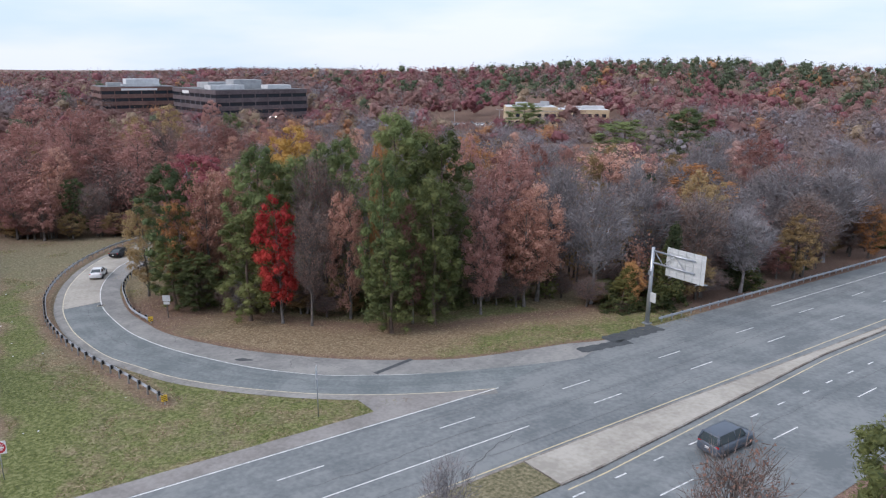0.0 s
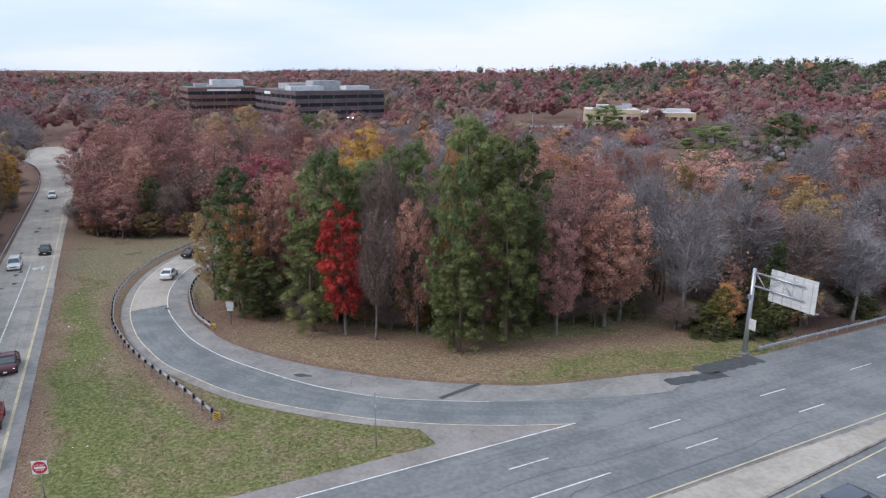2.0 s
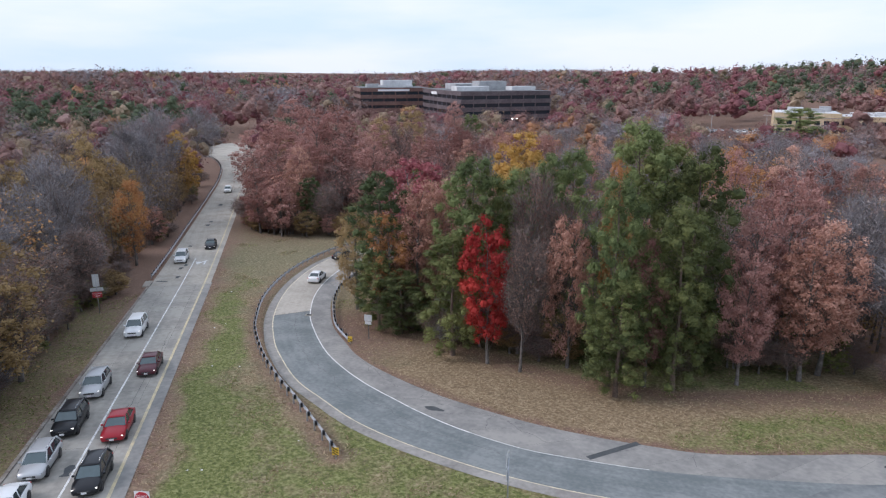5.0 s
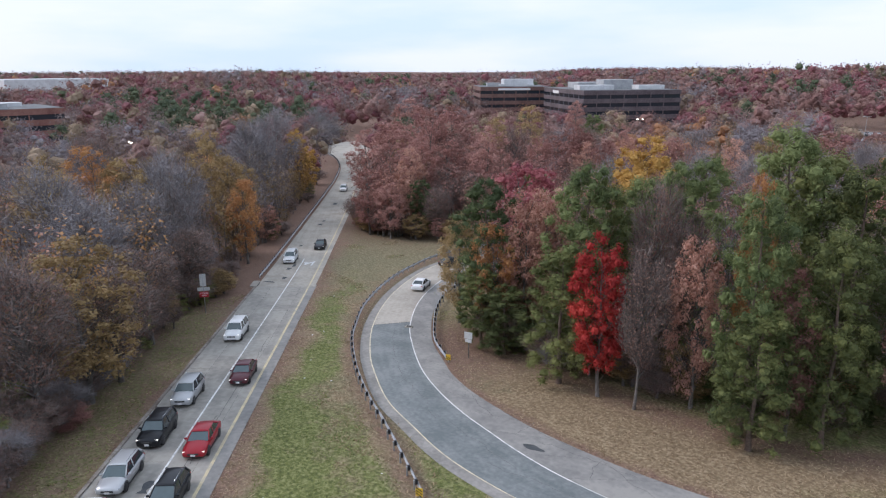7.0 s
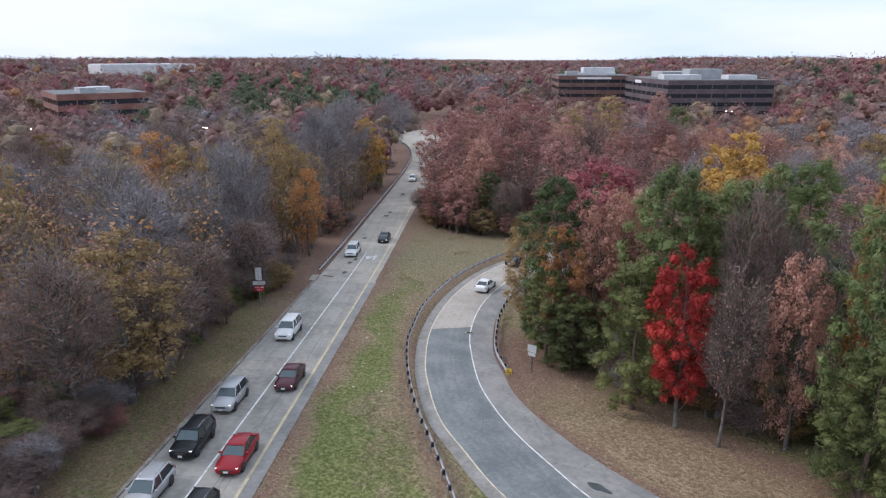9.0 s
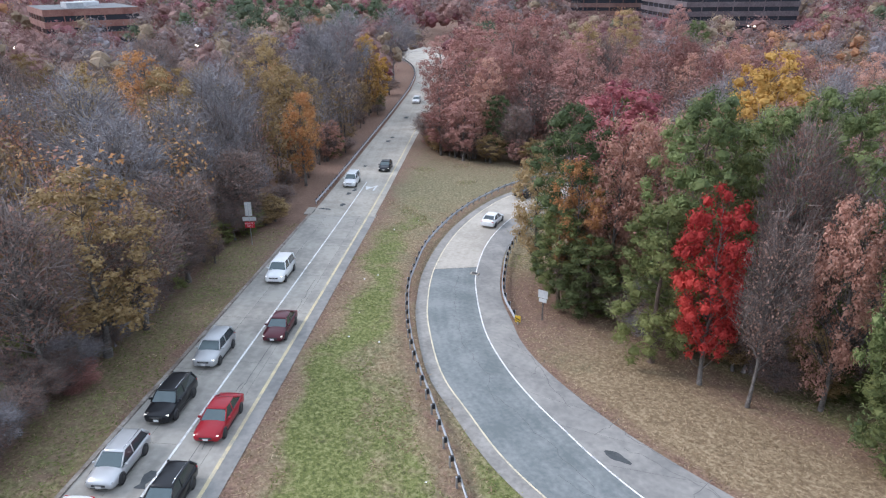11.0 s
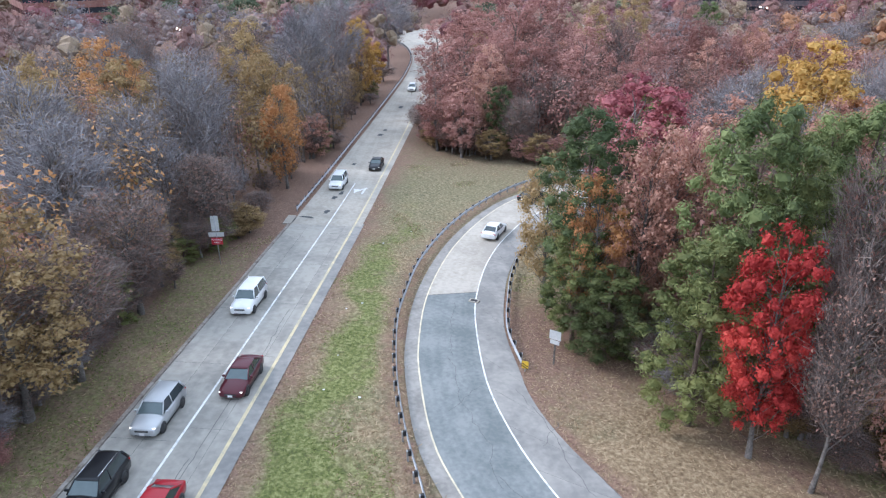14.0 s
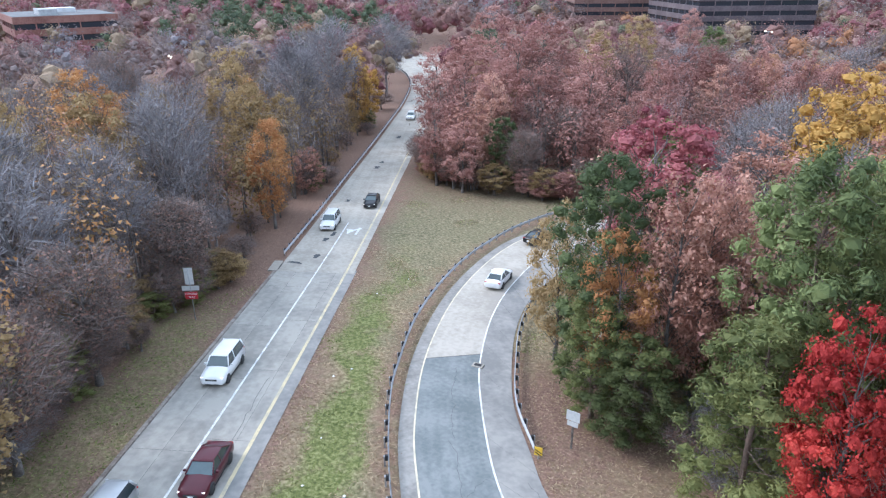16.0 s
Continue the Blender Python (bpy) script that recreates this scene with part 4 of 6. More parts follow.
        p_ = c[:, :3] + d * (c[:, 3] * rg.uniform(0.4, 1.15, len(c)))[:, None] * (1, 1, 0.9)
        q_ = sprays(p_, 0.165 if kind == "maple_red" else 0.185, rg, 0.6, 1.15, d)
        full = 0.5 if kind in ("maple_red", "maple_magenta", "oak_yellow") else 0.28
        crown = quads_mesh("crown", np.vstack([q_, hearts(cl, cl[:, 3] * full, rg, 0.85)]), LEAF[kind], 3)
    return trunk, [("crown", crown)]


TREE_LABEL = {
    "pine_green": "tall pine with dense green needle clumps", "pine_olive": "pine with yellowish green needles reaching low",
    "cedar": "dark conical cedar at the wood's edge", "maple_red": "bright scarlet maple at the wood's edge",
    "maple_pink": "faded pinkish brown maple in thin autumn leaf", "maple_magenta": "broad crimson maple crown",
    "oak_rust": "rust-red oak in autumn leaf", "oak_orange": "orange oak in autumn leaf", "oak_yellow": "golden yellow tree in full leaf",
    "oak_tan": "tan and ochre tree with thinning leaves", "bare_grey": "bare grey tree with fine twigs", "bare_brown": "nearly bare brown tree with a few dead leaves",
}
patterns = {}
tree_count = 0


def tree(kind, x, y, h, r, bush=""):
    global tree_count
    tree_count += 1
    key = (kind, tree_count % 3)
    m = Matrix.Translation((x, y, float(ground_z(x, y)) - 0.05)) @ pose(0, 0, 0, 0, 0, (tree_count * 137.5) % 360) @ Matrix.Diagonal((r / T_R, r / T_R, h / T_H, 1))
    if key in patterns:
        ob = copy_thing(patterns[key], m)
        if bush:
            ob.name = "bush"
            tagged(ob, bush, "bush", "bushes along the wood")
        return ob
    ob = thing("tree", TREE_LABEL[kind], "tree", m, "trees of the wood")
    trunk, rest = tree_meshes(kind, 11 + 7 * len(patterns))
    part("trunk", trunk, ob)
    for name, me in rest:
        part(name, me, ob)
    base = Matrix.Diagonal((1, 1, 1, 1))
    patterns[key] = ob
    ob.matrix_basis = base
    shown = copy_thing(ob, m)
    hold.append(ob)
    return shown if not bush else tagged(shown, bush, "bush", "bushes along the wood")


hold = []
FRONT = [
    ("pine_green", -57.9, 54.8, 17.9, 4.1),
    ("oak_orange", -55.3, 53.2, 13.6, 2.6),
    ("maple_pink", -53.7, 56.2, 18.3, 3.2),
    ("maple_pink", -53.3, 59.3, 18.8, 3.0),
    ("pine_olive", -52.3, 52.0, 7.3, 3.1),
    ("pine_olive", -55.5, 51.5, 9.0, 2.6),
    ("oak_tan", -63.3, 54.8, 14.6, 2.6),
    ("maple_magenta", -64.9, 66.2, 20.0, 5.6),
    ("pine_green", -44.3, 55.2, 20.1, 4.2),
    ("pine_olive", -43.3, 50.8, 13.1, 3.6),
    ("pine_olive", -43.3, 57.3, 18.8, 3.1),
    ("maple_red", -39.2, 51.6, 15.7, 2.6),
    ("bare_brown", -38.6, 58.2, 19.9, 2.4),
    ("bare_brown", -35.3, 52.0, 13.8, 2.2),
    ("pine_green", -47.2, 66.9, 18.0, 3.6),
    ("maple_pink", -32.6, 56.2, 16.8, 2.5),
    ("bare_brown", -36.8, 59.5, 17.1, 2.4),
    ("pine_green", -29.6, 62.7, 23.8, 4.4),
    ("pine_olive", -27.4, 64.6, 22.2, 4.3),
    ("pine_olive", -24.0, 63.9, 21.6, 4.3),
    ("pine_green", -27.2, 54.9, 19.2, 3.1),
    ("pine_olive", -22.4, 58.1, 17.2, 3.4),
    ("pine_olive", -25.6, 53.3, 11.4, 3.1),
]
BACKROW = [
    ("pine_green", -40.6, 68.9, 20.6, 4.3),
    ("pine_green", -45.7, 70.4, 19.9, 3.8),
    ("oak_orange", -29.7, 59.0, 20.9, 1.6),
    ("oak_rust", -24.7, 57.1, 14.3, 2.2),
    ("oak_rust", -30.7, 91.3, 20.6, 3.6),
    ("oak_rust", -19.2, 78.3, 20.1, 3.8),
    ("oak_rust", -19.7, 69.7, 17.5, 3.2),
    ("oak_rust", -18.5, 63.8, 12.9, 2.6),
    ("maple_pink", -14.6, 69.1, 15.0, 3.4),
    ("oak_yellow", -62.7, 87.7, 23.3, 5.4),
    ("oak_orange", -63.5, 96.9, 18.1, 5.0),
    ("oak_orange", -39.7, 114.7, 19.3, 4.5),
    ("oak_rust", -58.4, 65.5, 16.3, 3.0),
    ("cedar", 2.5, 76.4, 11.0, 2.6),
    ("cedar", -2.7, 72.0, 5.8, 2.8),
    ("cedar", 1.3, 74.4, 3.4, 2.6),
    ("oak_orange", -1.9, 73.1, 7.1, 1.8),
    ("oak_orange", 4.6, 108.6, 15.7, 6.0),
    ("maple_pink", -11.3, 109.1, 19.7, 8.0),
    ("oak_rust", -20.9, 82.4, 19.5, 4.2),
    ("maple_pink", -13.5, 72.0, 15.3, 4.0),
    ("bare_grey", -12.2, 78.5, 17.7, 4.0),
    ("bare_grey", -6.7, 73.4, 15.4, 4.0),
    ("bare_grey", -1.7, 84.1, 15.3, 4.5),
]
EDGE = [
    ("bare_grey", 9.0, 93.6, 13.9, 4.5),
    ("bare_grey", 17.0, 108.2, 16.3, 5.5),
    ("bare_grey", 23.8, 112.5, 16.2, 5.5),
    ("bare_grey", 11.3, 86.5, 11.7, 3.6),
    ("cedar", 11.2, 90.5, 7.5, 3.4),
    ("bare_brown", 4.9, 83.6, 13.3, 4.0),
    ("bare_brown", 19.8, 99.9, 12.9, 4.2),
    ("bare_brown", 28.9, 121.9, 11.7, 4.4),
    ("oak_rust", 14.0, 148.5, 20.4, 4.6),
    ("oak_tan", 18.5, 98.0, 10.5, 3.0),
    ("oak_orange", 31.4, 118.4, 10.3, 3.0),
    ("oak_rust", 32.8, 136.4, 12.4, 4.0),
    ("bare_grey", -0.1, 128.4, 15.1, 5.0),
    ("pine_green", -2.4, 188.3, 22.2, 8.4),
    ("pine_green", -21.1, 201.7, 17.9, 10.2),
    ("pine_green", -82.4, 306.1, 17.1, 10.8),
    ("oak_orange", -38.5, 115.5, 18.7, 5.0),
    ("oak_rust", -72.9, 171.7, 18.9, 6.0),
    ("bare_grey", -35.0, 173.8, 13.8, 6.0),
    ("bare_grey", -63.2, 217.9, 12.7, 7.0),
    ("bare_grey", 35.2, 186.7, 15.4, 8.0),
    ("bare_grey", 7.4, 208.6, 15.9, 7.0),
]
WEST = [
    ("oak_yellow", -159.7, 80.3, 18.6, 3.8),
    ("oak_yellow", -166.0, 85.7, 12.2, 3.0),
    ("oak_tan", -113.5, 45.7, 18.3, 4.0),
    ("oak_orange", -107.2, 45.4, 15.6, 3.0),
    ("oak_tan", -130.7, 47.9, 20.2, 4.5),
    ("bare_grey", -103.6, 33.9, 18.9, 4.5),
    ("bare_grey", -90.2, 25.8, 15.8, 4.5),
    ("oak_tan", -102.2, 26.8, 18.1, 4.2),
    ("bare_grey", -96.7, 17.5, 18.4, 5.0),
    ("bare_grey", -83.3, 19.0, 15.7, 4.6),
    ("oak_tan", -63.8, 14.2, 14.5, 4.6),
    ("bare_brown", -60.2, 9.9, 14.3, 4.0),
    ("bare_brown", -67.4, 17.4, 10.9, 3.6),
    ("bare_brown", -76.5, 22.6, 10.8, 3.8),
    ("bare_brown", -90.8, 31.5, 10.3, 4.0),
    ("oak_tan", -111.7, 18.2, 19.7, 4.4),
    ("oak_orange", -130.4, 28.6, 18.3, 4.5),
    ("bare_grey", -158.4, 73.5, 23.6, 5.5),
    ("bare_grey", -198.5, 105.7, 21.2, 6.0),
    ("bare_grey", -141.8, 61.2, 22.0, 5.0),
    ("bare_brown", -181.0, 95.8, 4.5, 3.0),
    ("maple_pink", -120.9, 54.3, 7.6, 2.8),
]
MID = [
    ("oak_rust", -128.3, 87.4, 21.8, 6.0),
    ("oak_rust", -143.8, 91.0, 18.3, 5.0),
    ("oak_rust", -131.5, 100.4, 23.1, 6.0),
    ("oak_rust", -152.0, 123.1, 23.9, 7.0),
    ("oak_rust", -167.5, 118.8, 24.3, 7.0),
    ("oak_rust", -117.7, 81.8, 16.8, 5.0),
    ("oak_rust", -113.3, 91.3, 18.9, 5.0),
    ("oak_rust", -115.8, 104.1, 20.0, 5.5),
    ("oak_tan", -106.6, 78.6, 5.5, 2.8),
    ("pine_green", -108.3, 81.3, 11.0, 2.6),
    ("bare_brown", -104.8, 82.7, 10.2, 3.0),
    ("oak_rust", -115.6, 73.8, 13.0, 3.6),
    ("oak_rust", -110.0, 75.2, 11.3, 3.4),
    ("bare_brown", -105.8, 91.1, 12.7, 3.6),
    ("maple_magenta", -76.2, 77.7, 18.6, 4.0),
    ("oak_tan", -159.2, 160.3, 20.9, 5.0),
    ("oak_tan", -151.5, 139.2, 20.3, 5.0),
    ("bare_grey", -137.9, 153.0, 15.6, 6.0),
    ("bare_grey", -117.8, 144.1, 13.0, 6.0),
    ("bare_grey", -119.6, 192.2, 14.6, 6.0),
    ("oak_rust", -195.8, 222.0, 19.5, 5.0),
    ("pine_green", -177.6, 211.4, 15.1, 4.8),
]
for row in FRONT + BACKROW + EDGE + WEST + MID:
    tree(*row)

# the rest of the near wood, scattered
rg = np.random.default_rng(21)
placed = [(r[1], r[2], 2.2) for r in FRONT + BACKROW + EDGE + WEST + MID]


def pick(x, y):
    """The kind of tree that the wood has at a place."""
    s, k = float(np.dot((x, y), SN)), rg.random()
    if s < -20:
        return ("bare_grey" if k < 0.38 else "bare_brown" if k < 0.62 else "oak_tan" if k < 0.88 else "oak_orange" if k < 0.95 else "maple_pink")
    if x > -18:
        return ("bare_grey" if k < 0.42 else "bare_brown" if k < 0.72 else "oak_rust" if k < 0.82 else "maple_pink" if k < 0.90 else "oak_tan" if k < 0.96 else "cedar")
    if x < -92:
        return ("oak_rust" if k < 0.62 else "bare_brown" if k < 0.75 else "oak_tan" if k < 0.88 else "maple_pink")
    if y > 85:
        return ("bare_grey" if k < 0.45 else "bare_brown" if k < 0.6 else "oak_rust" if k < 0.75 else "oak_tan" if k < 0.9 else "maple_pink")
    return ("oak_rust" if k < 0.25 else "maple_pink" if k < 0.45 else "bare_brown" if k < 0.7 else "pine_olive" if k < 0.82 else "pine_green" if k < 0.92 else "bare_grey")


EDGE_X = [-72, -62, -56, -43, -30, -22, -16, -4, 4]
EDGE_Y = [62, 54, 52, 53, 56.5, 61.5, 67.5, 72.5, 80]
ramp_mid = (ramp_l + ramp_r) / 2
tries = 0
extra = 0
while extra < 130 and tries < 9000:
    tries += 1
    x, y = rg.uniform(-170, 45), rg.uniform(-12, 165)
    s, t_, hh = float(np.dot((x, y), SN)), float(np.dot((x, y), SU)), float(np.dot((x, y), HN))
    west_side = s < np.interp(t_, [40, 60, 75, 95, 120, 160, 260], [-28, -27.5, -26, -23.5, -21.5, -21, -22])
    if hh > -39.5 and not west_side:
        continue
    if west_side and (hh > -36 or t_ < 35):
        continue
    if not west_side:
        if s < -6 or y < np.interp(x, EDGE_X, EDGE_Y):
            continue
        if x < -72 and (t_ < 128 and s < 23 or near_line(np.array([(x, y)]), ramp_mid)[0] < 7.5):
            continue
        if near_line(np.array([(x, y)]), ramp_mid)[0] < 7.0:
            continue
    if any((x - a) ** 2 + (y - b) ** 2 < (c + 1.3) ** 2 for a, b, c in placed):
        continue
    deep = min(1.0, max(0.0, (y - np.interp(x, EDGE_X, EDGE_Y)) / 12)) if not west_side else min(1.0, (-20 - s) / 14)
    kind = pick(x, y)
    h = (7.5 + 9.5 * deep) * rg.uniform(0.8, 1.15)
    tree(kind, x, y, h, rg.uniform(2.6, 3.6) * (0.75 + 0.5 * deep))
    placed.append((x, y, 1.8))
    extra += 1
# undergrowth along the edges of the wood
for i in range(170):
    if i % 5 > 1:
        t_ = rg.uniform(38, 100) if i % 5 > 2 else rg.uniform(60, 190)
        x, y = srd(t_, np.interp(t_, [40, 60, 75, 95, 120, 180], [-27.5, -27, -25.5, -23, -21.5, -21.5]) + 0.8 - rg.uniform(0, 6.5))
    else:
        x = rg.uniform(-58, 2)
        y = np.interp(x, EDGE_X, EDGE_Y) + rg.uniform(0.5, 7)
    b_kind = ("bare_brown", "bare_brown", "oak_tan", "bare_grey", "bare_brown", "pine_olive")[int(rg.integers(0, 6))]
    tree(b_kind, float(x), float(y), rg.uniform(2.2, 5.2), rg.uniform(1.3, 2.4), "low tangled bush at the edge of the wood")
for i in range(110):
    t_ = rg.uniform(36, 84)
    x, y = srd(t_, np.interp(t_, [36, 60, 70, 80], [-23.4, -24.2, -25.4, -26.8]) - 8.0 * rg.random() ** 1.5)
    b_kind = ("bare_brown", "bare_grey", "oak_tan", "bare_brown", "bare_brown", "oak_rust")[int(rg.integers(0, 6))]
    tree(b_kind, float(x), float(y), rg.uniform(1.8, 3.8), rg.uniform(1.4, 2.3), "low tangled bush at the edge of the wood")
for x, y, h in ((-88.6, 31.6, 3.4), (-91.5, 33.2, 2.8), (-86.5, 28.0, 2.6)):
    tree("pine_olive", x, y, h, 1.7, "fresh green bush beside the signs")
# low growth under the rust-red trees beyond the ramp's bend
for i in range(34):
    x = rg.uniform(-126, -98)
    y = np.interp(x, [-126, -112, -98], [73, 74, 84]) + rg.uniform(0.5, 6)
    if near_line(np.array([(x, y)]), ramp_mid)[0] > 9:
        tree(("bare_brown", "oak_rust", "oak_tan", "bare_brown")[i % 4], float(x), float(y), rg.uniform(3.0, 6.5), rg.uniform(1.8, 3.0), "low tangled bush at the edge of the wood")
# dark tangle behind the highway's guard rail
for i in range(60):
    x, y = hwy(rg.uniform(70, 165), -38.5 - 9 * rg.random() ** 1.3)
    b_kind = ("bare_brown", "cedar", "bare_grey", "bare_brown", "oak_tan", "cedar", "oak_rust")[int(rg.integers(0, 7))]
    tree(b_kind, float(x), float(y), rg.uniform(3.0, 7.0), rg.uniform(1.8, 3.0), "low tangled bush at the edge of the wood")
# trees close under the camera's start
tree("pine_olive", 15.2, 15.8, 13.2, 2.8)
tree("oak_tan", 14.0, 12.6, 11.4, 2.0)
tree("bare_brown", 9.2, 15.0, 11.8, 1.9)
tree("bare_grey", -2.4, 13.4, 9.6, 1.4)
for ob in hold:
    for o in list(ob.children):
        bpy.data.objects.remove(o)
    bpy.data.objects.remove(ob)

# ---- woods in the distance: one sheet of clumps a colour ----
FAR_KINDS = ["oak_rust", "pine_green", "bare_grey", "oak_orange", "oak_tan", "maple_pink", "bare_brown", "maple_magenta"]
CLEAR = [(-140, 350, 60, 30), (-215, 372, 32, 24), (-92, 392, 40, 26), (-236, 300, 40, 36), (-300, 304, 27, 27), (-320, 40, 40, 34), (-900, 120, 70, 50)]


def open_ground(p):
    """Where no far tree stands: roads, car parks and buildings."""
    s, t_, hh = p @ SN, p @ SU, p @ HN
    bad = (hh > -40) & (hh < 6)
    bad |= (s > -21.5) & (s < -6 + np.clip(t_ - 240, 0, 120) * 0.1) & (t_ < 330)
    bad |= (t_ > 286) & (t_ < 348) & (s > -32) & (s < 40)
    for x, y, a, b in CLEAR:
        bad |= ((p[:, 0] - x) / a) ** 2 + ((p[:, 1] - y) / b) ** 2 < 1
    return bad


# greyed leaf colours: distance haze and bare twigs are both mixed into them
def hazed_leaves(name, a, b, c):
    return material("far_" + name, [a, b, c], 0.07, 0.85, island=0.16, fine=0.5, translucent=0.12)


FAR = {
    "oak_rust": hazed_leaves("rust", (0.140, 0.073, 0.064), (0.226, 0.123, 0.108), (0.314, 0.181, 0.158)),
    "pine_green": hazed_leaves("pine", (0.043, 0.062, 0.035), (0.083, 0.111, 0.060), (0.138, 0.166, 0.091)),
    "bare_grey": hazed_leaves("grey_twigs", (0.157, 0.138, 0.148), (0.223, 0.200, 0.213), (0.295, 0.270, 0.282)),
    "oak_orange": hazed_leaves("orange", (0.251, 0.119, 0.058), (0.364, 0.178, 0.087), (0.451, 0.244, 0.125)),
    "oak_tan": hazed_leaves("tan", (0.188, 0.136, 0.087), (0.263, 0.195, 0.128), (0.352, 0.263, 0.181)),
    "maple_pink": hazed_leaves("pink", (0.220, 0.125, 0.111), (0.307, 0.188, 0.166), (0.389, 0.258, 0.223)),
    "bare_brown": hazed_leaves("brown_twigs", (0.140, 0.106, 0.101), (0.207, 0.159, 0.150), (0.282, 0.223, 0.211)),
    "maple_magenta": hazed_leaves("crimson", (0.144, 0.050, 0.060), (0.220, 0.083, 0.091), (0.295, 0.125, 0.132)),
}


def far_wood(r0, r1, spacing, nb, n_q, size, seed, tall, az=(-104, 22)):
    g = np.random.default_rng(seed)
    area = math.radians(az[1] - az[0]) / 2 * (r1**2 - r0**2)
    n = int(1.5 * area / spacing**2)
    rad, a = np.sqrt(g.uniform(r0**2, r1**2, n)), np.radians(g.uniform(az[0], az[1], n))
    p = np.c_[-8 + rad * np.sin(a), 5 + rad * np.cos(a)]
    near = (p[:, 0] > -172) & (p[:, 0] < 46) & (p[:, 1] < 166)
    p = p[~open_ground(p) & ~near]
    # one tree a cell of an uneven grid, so that crowns stand beside one another
    cell = np.floor(p / spacing).astype(int)
    p = p[np.unique(cell, axis=0, return_index=True)[1]]
    val = np.array([noise.noise((x * 0.011, y * 0.011, 3)) for x, y in p]) + g.normal(0, 0.11, len(p))
    hill = np.exp(-(((p[:, 0] + 10) / 260) ** 2 + ((p[:, 1] - 700) / 240) ** 2)) + 0.9 * np.exp(-(((p[:, 0] + 330) / 130) ** 2 + ((p[:, 1] - 110) / 60) ** 2))
    k = np.digitize(val + hill * 0.75 * (g.random(len(p)) < 0.8), [-0.42, -0.22, 0.16, 0.36])
    kind = np.array([2, 6, 0, 7, 1])[k]
    swap = g.random(len(p))
    kind = np.where(swap < 0.025, 3, np.where(swap < 0.08, 5, np.where(swap < 0.13, 4, np.where(swap > 0.88, 6, np.where((swap > 0.72) & (kind == 0), 7, kind)))))
    # grey bare woods to the north-east, before the hill
    greys = np.exp(-(((p[:, 0] - 20) / 110) ** 2 + ((p[:, 1] - 215) / 90) ** 2))
    kind = np.where(g.random(len(p)) < 0.75 * greys, np.where(g.random(len(p)) < 0.6, 2, 6), kind)
    # bare, tan and faded woods behind the rust-red trees and west of the side road
    fade = np.maximum(np.exp(-(((p[:, 0] + 105) / 85) ** 2 + ((p[:, 1] - 205) / 85) ** 2)), 0.9 * np.exp(-(((p[:, 0] + 215) / 60) ** 2 + ((p[:, 1] - 70) / 50) ** 2)))
    kind = np.where(g.random(len(p)) < 0.9 * fade, g.choice([2, 6, 4, 5, 3], len(p), p=[0.36, 0.24, 0.2, 0.14, 0.06]), kind)
    hgt = tall * g.uniform(0.66, 1.16, len(p))
    wid = spacing * g.uniform(0.55, 0.88, len(p))
    z = ground_z(p[:, 0], p[:, 1])
    # lower growth before the car parks and the offices
    way, dist = np.degrees(np.arctan2(p[:, 0] - 7, p[:, 1] + 11)), np.hypot(p[:, 0] - 7, p[:, 1] + 11)
    hgt = hgt * np.where((way > -24) & (way < -7) & (dist < 388), 0.45, 1) * np.where((way > -52) & (way < -31) & (dist > 225) & (dist < 420), 0.70, 1)
    for i, name in enumerate(FAR_KINDS):
        sel = kind == i
        m = int(sel.sum())
        if not m:
            continue
        pine, bare = name == "pine_green", name.startswith("bare")
        t = np.c_[p[sel], z[sel], hgt[sel], wid[sel] * (0.75 if pine else 1.0)]
        # a few bulges a crown, each with a dense heart and leaf sprays round it
        tb = np.repeat(t, nb, 0)
        turn = g.uniform(0, 6.28, len(tb))
        lift = np.tile(np.linspace(0, 1, nb), m)
        out = tb[:, 4] * (0.62 - 0.55 * lift**2)
        bc = np.c_[tb[:, 0] + out * np.cos(turn), tb[:, 1] + out * np.sin(turn), tb[:, 2] + tb[:, 3] * (0.50 + (0.42 if pine else 0.32) * lift)]
        br = tb[:, 4] * g.uniform(0.40, 0.62, len(tb))
        pieces = [hearts(bc, br * (0.3 if bare else 0.55), g, 0.85)]
        c = np.repeat(np.c_[bc, br], n_q // nb, 0)
        d = g.normal(0, 1, (len(c), 3))
        d /= np.linalg.norm(d, axis=1)[:, None]
        d[:, 2] = np.where(d[:, 2] < -0.25, -d[:, 2], d[:, 2])
        q = c[:, :3] + d * (c[:, 3] * g.uniform(0.45, 1.3, len(c)))[:, None] * (1, 1, 0.85)
        # bare crowns are slim upright twigs, leafy ones rounder sprays
        pieces.append(sprays(q, size * 0.5, g, 0.2, 4.0) if bare else sprays(q, size, g, 0.5, 1.0, d))
        me = quads_mesh("far_wood", np.vstack(pieces), FAR[name], 3)
        tagged(new("far_wood", me), "distant autumn woodland of " + name.replace("_", " ") + " crowns", "woodland", kind="stuff")


far_wood(118, 230, 8.0, 6, 600, 0.27, 5, 17.5)
far_wood(230, 420, 10.5, 6, 400, 0.45, 9, 17.5)
far_wood(420, 800, 13, 4, 120, 0.9, 6, 18.5)
far_wood(800, 2300, 22, 2, 44, 1.8, 7, 20)


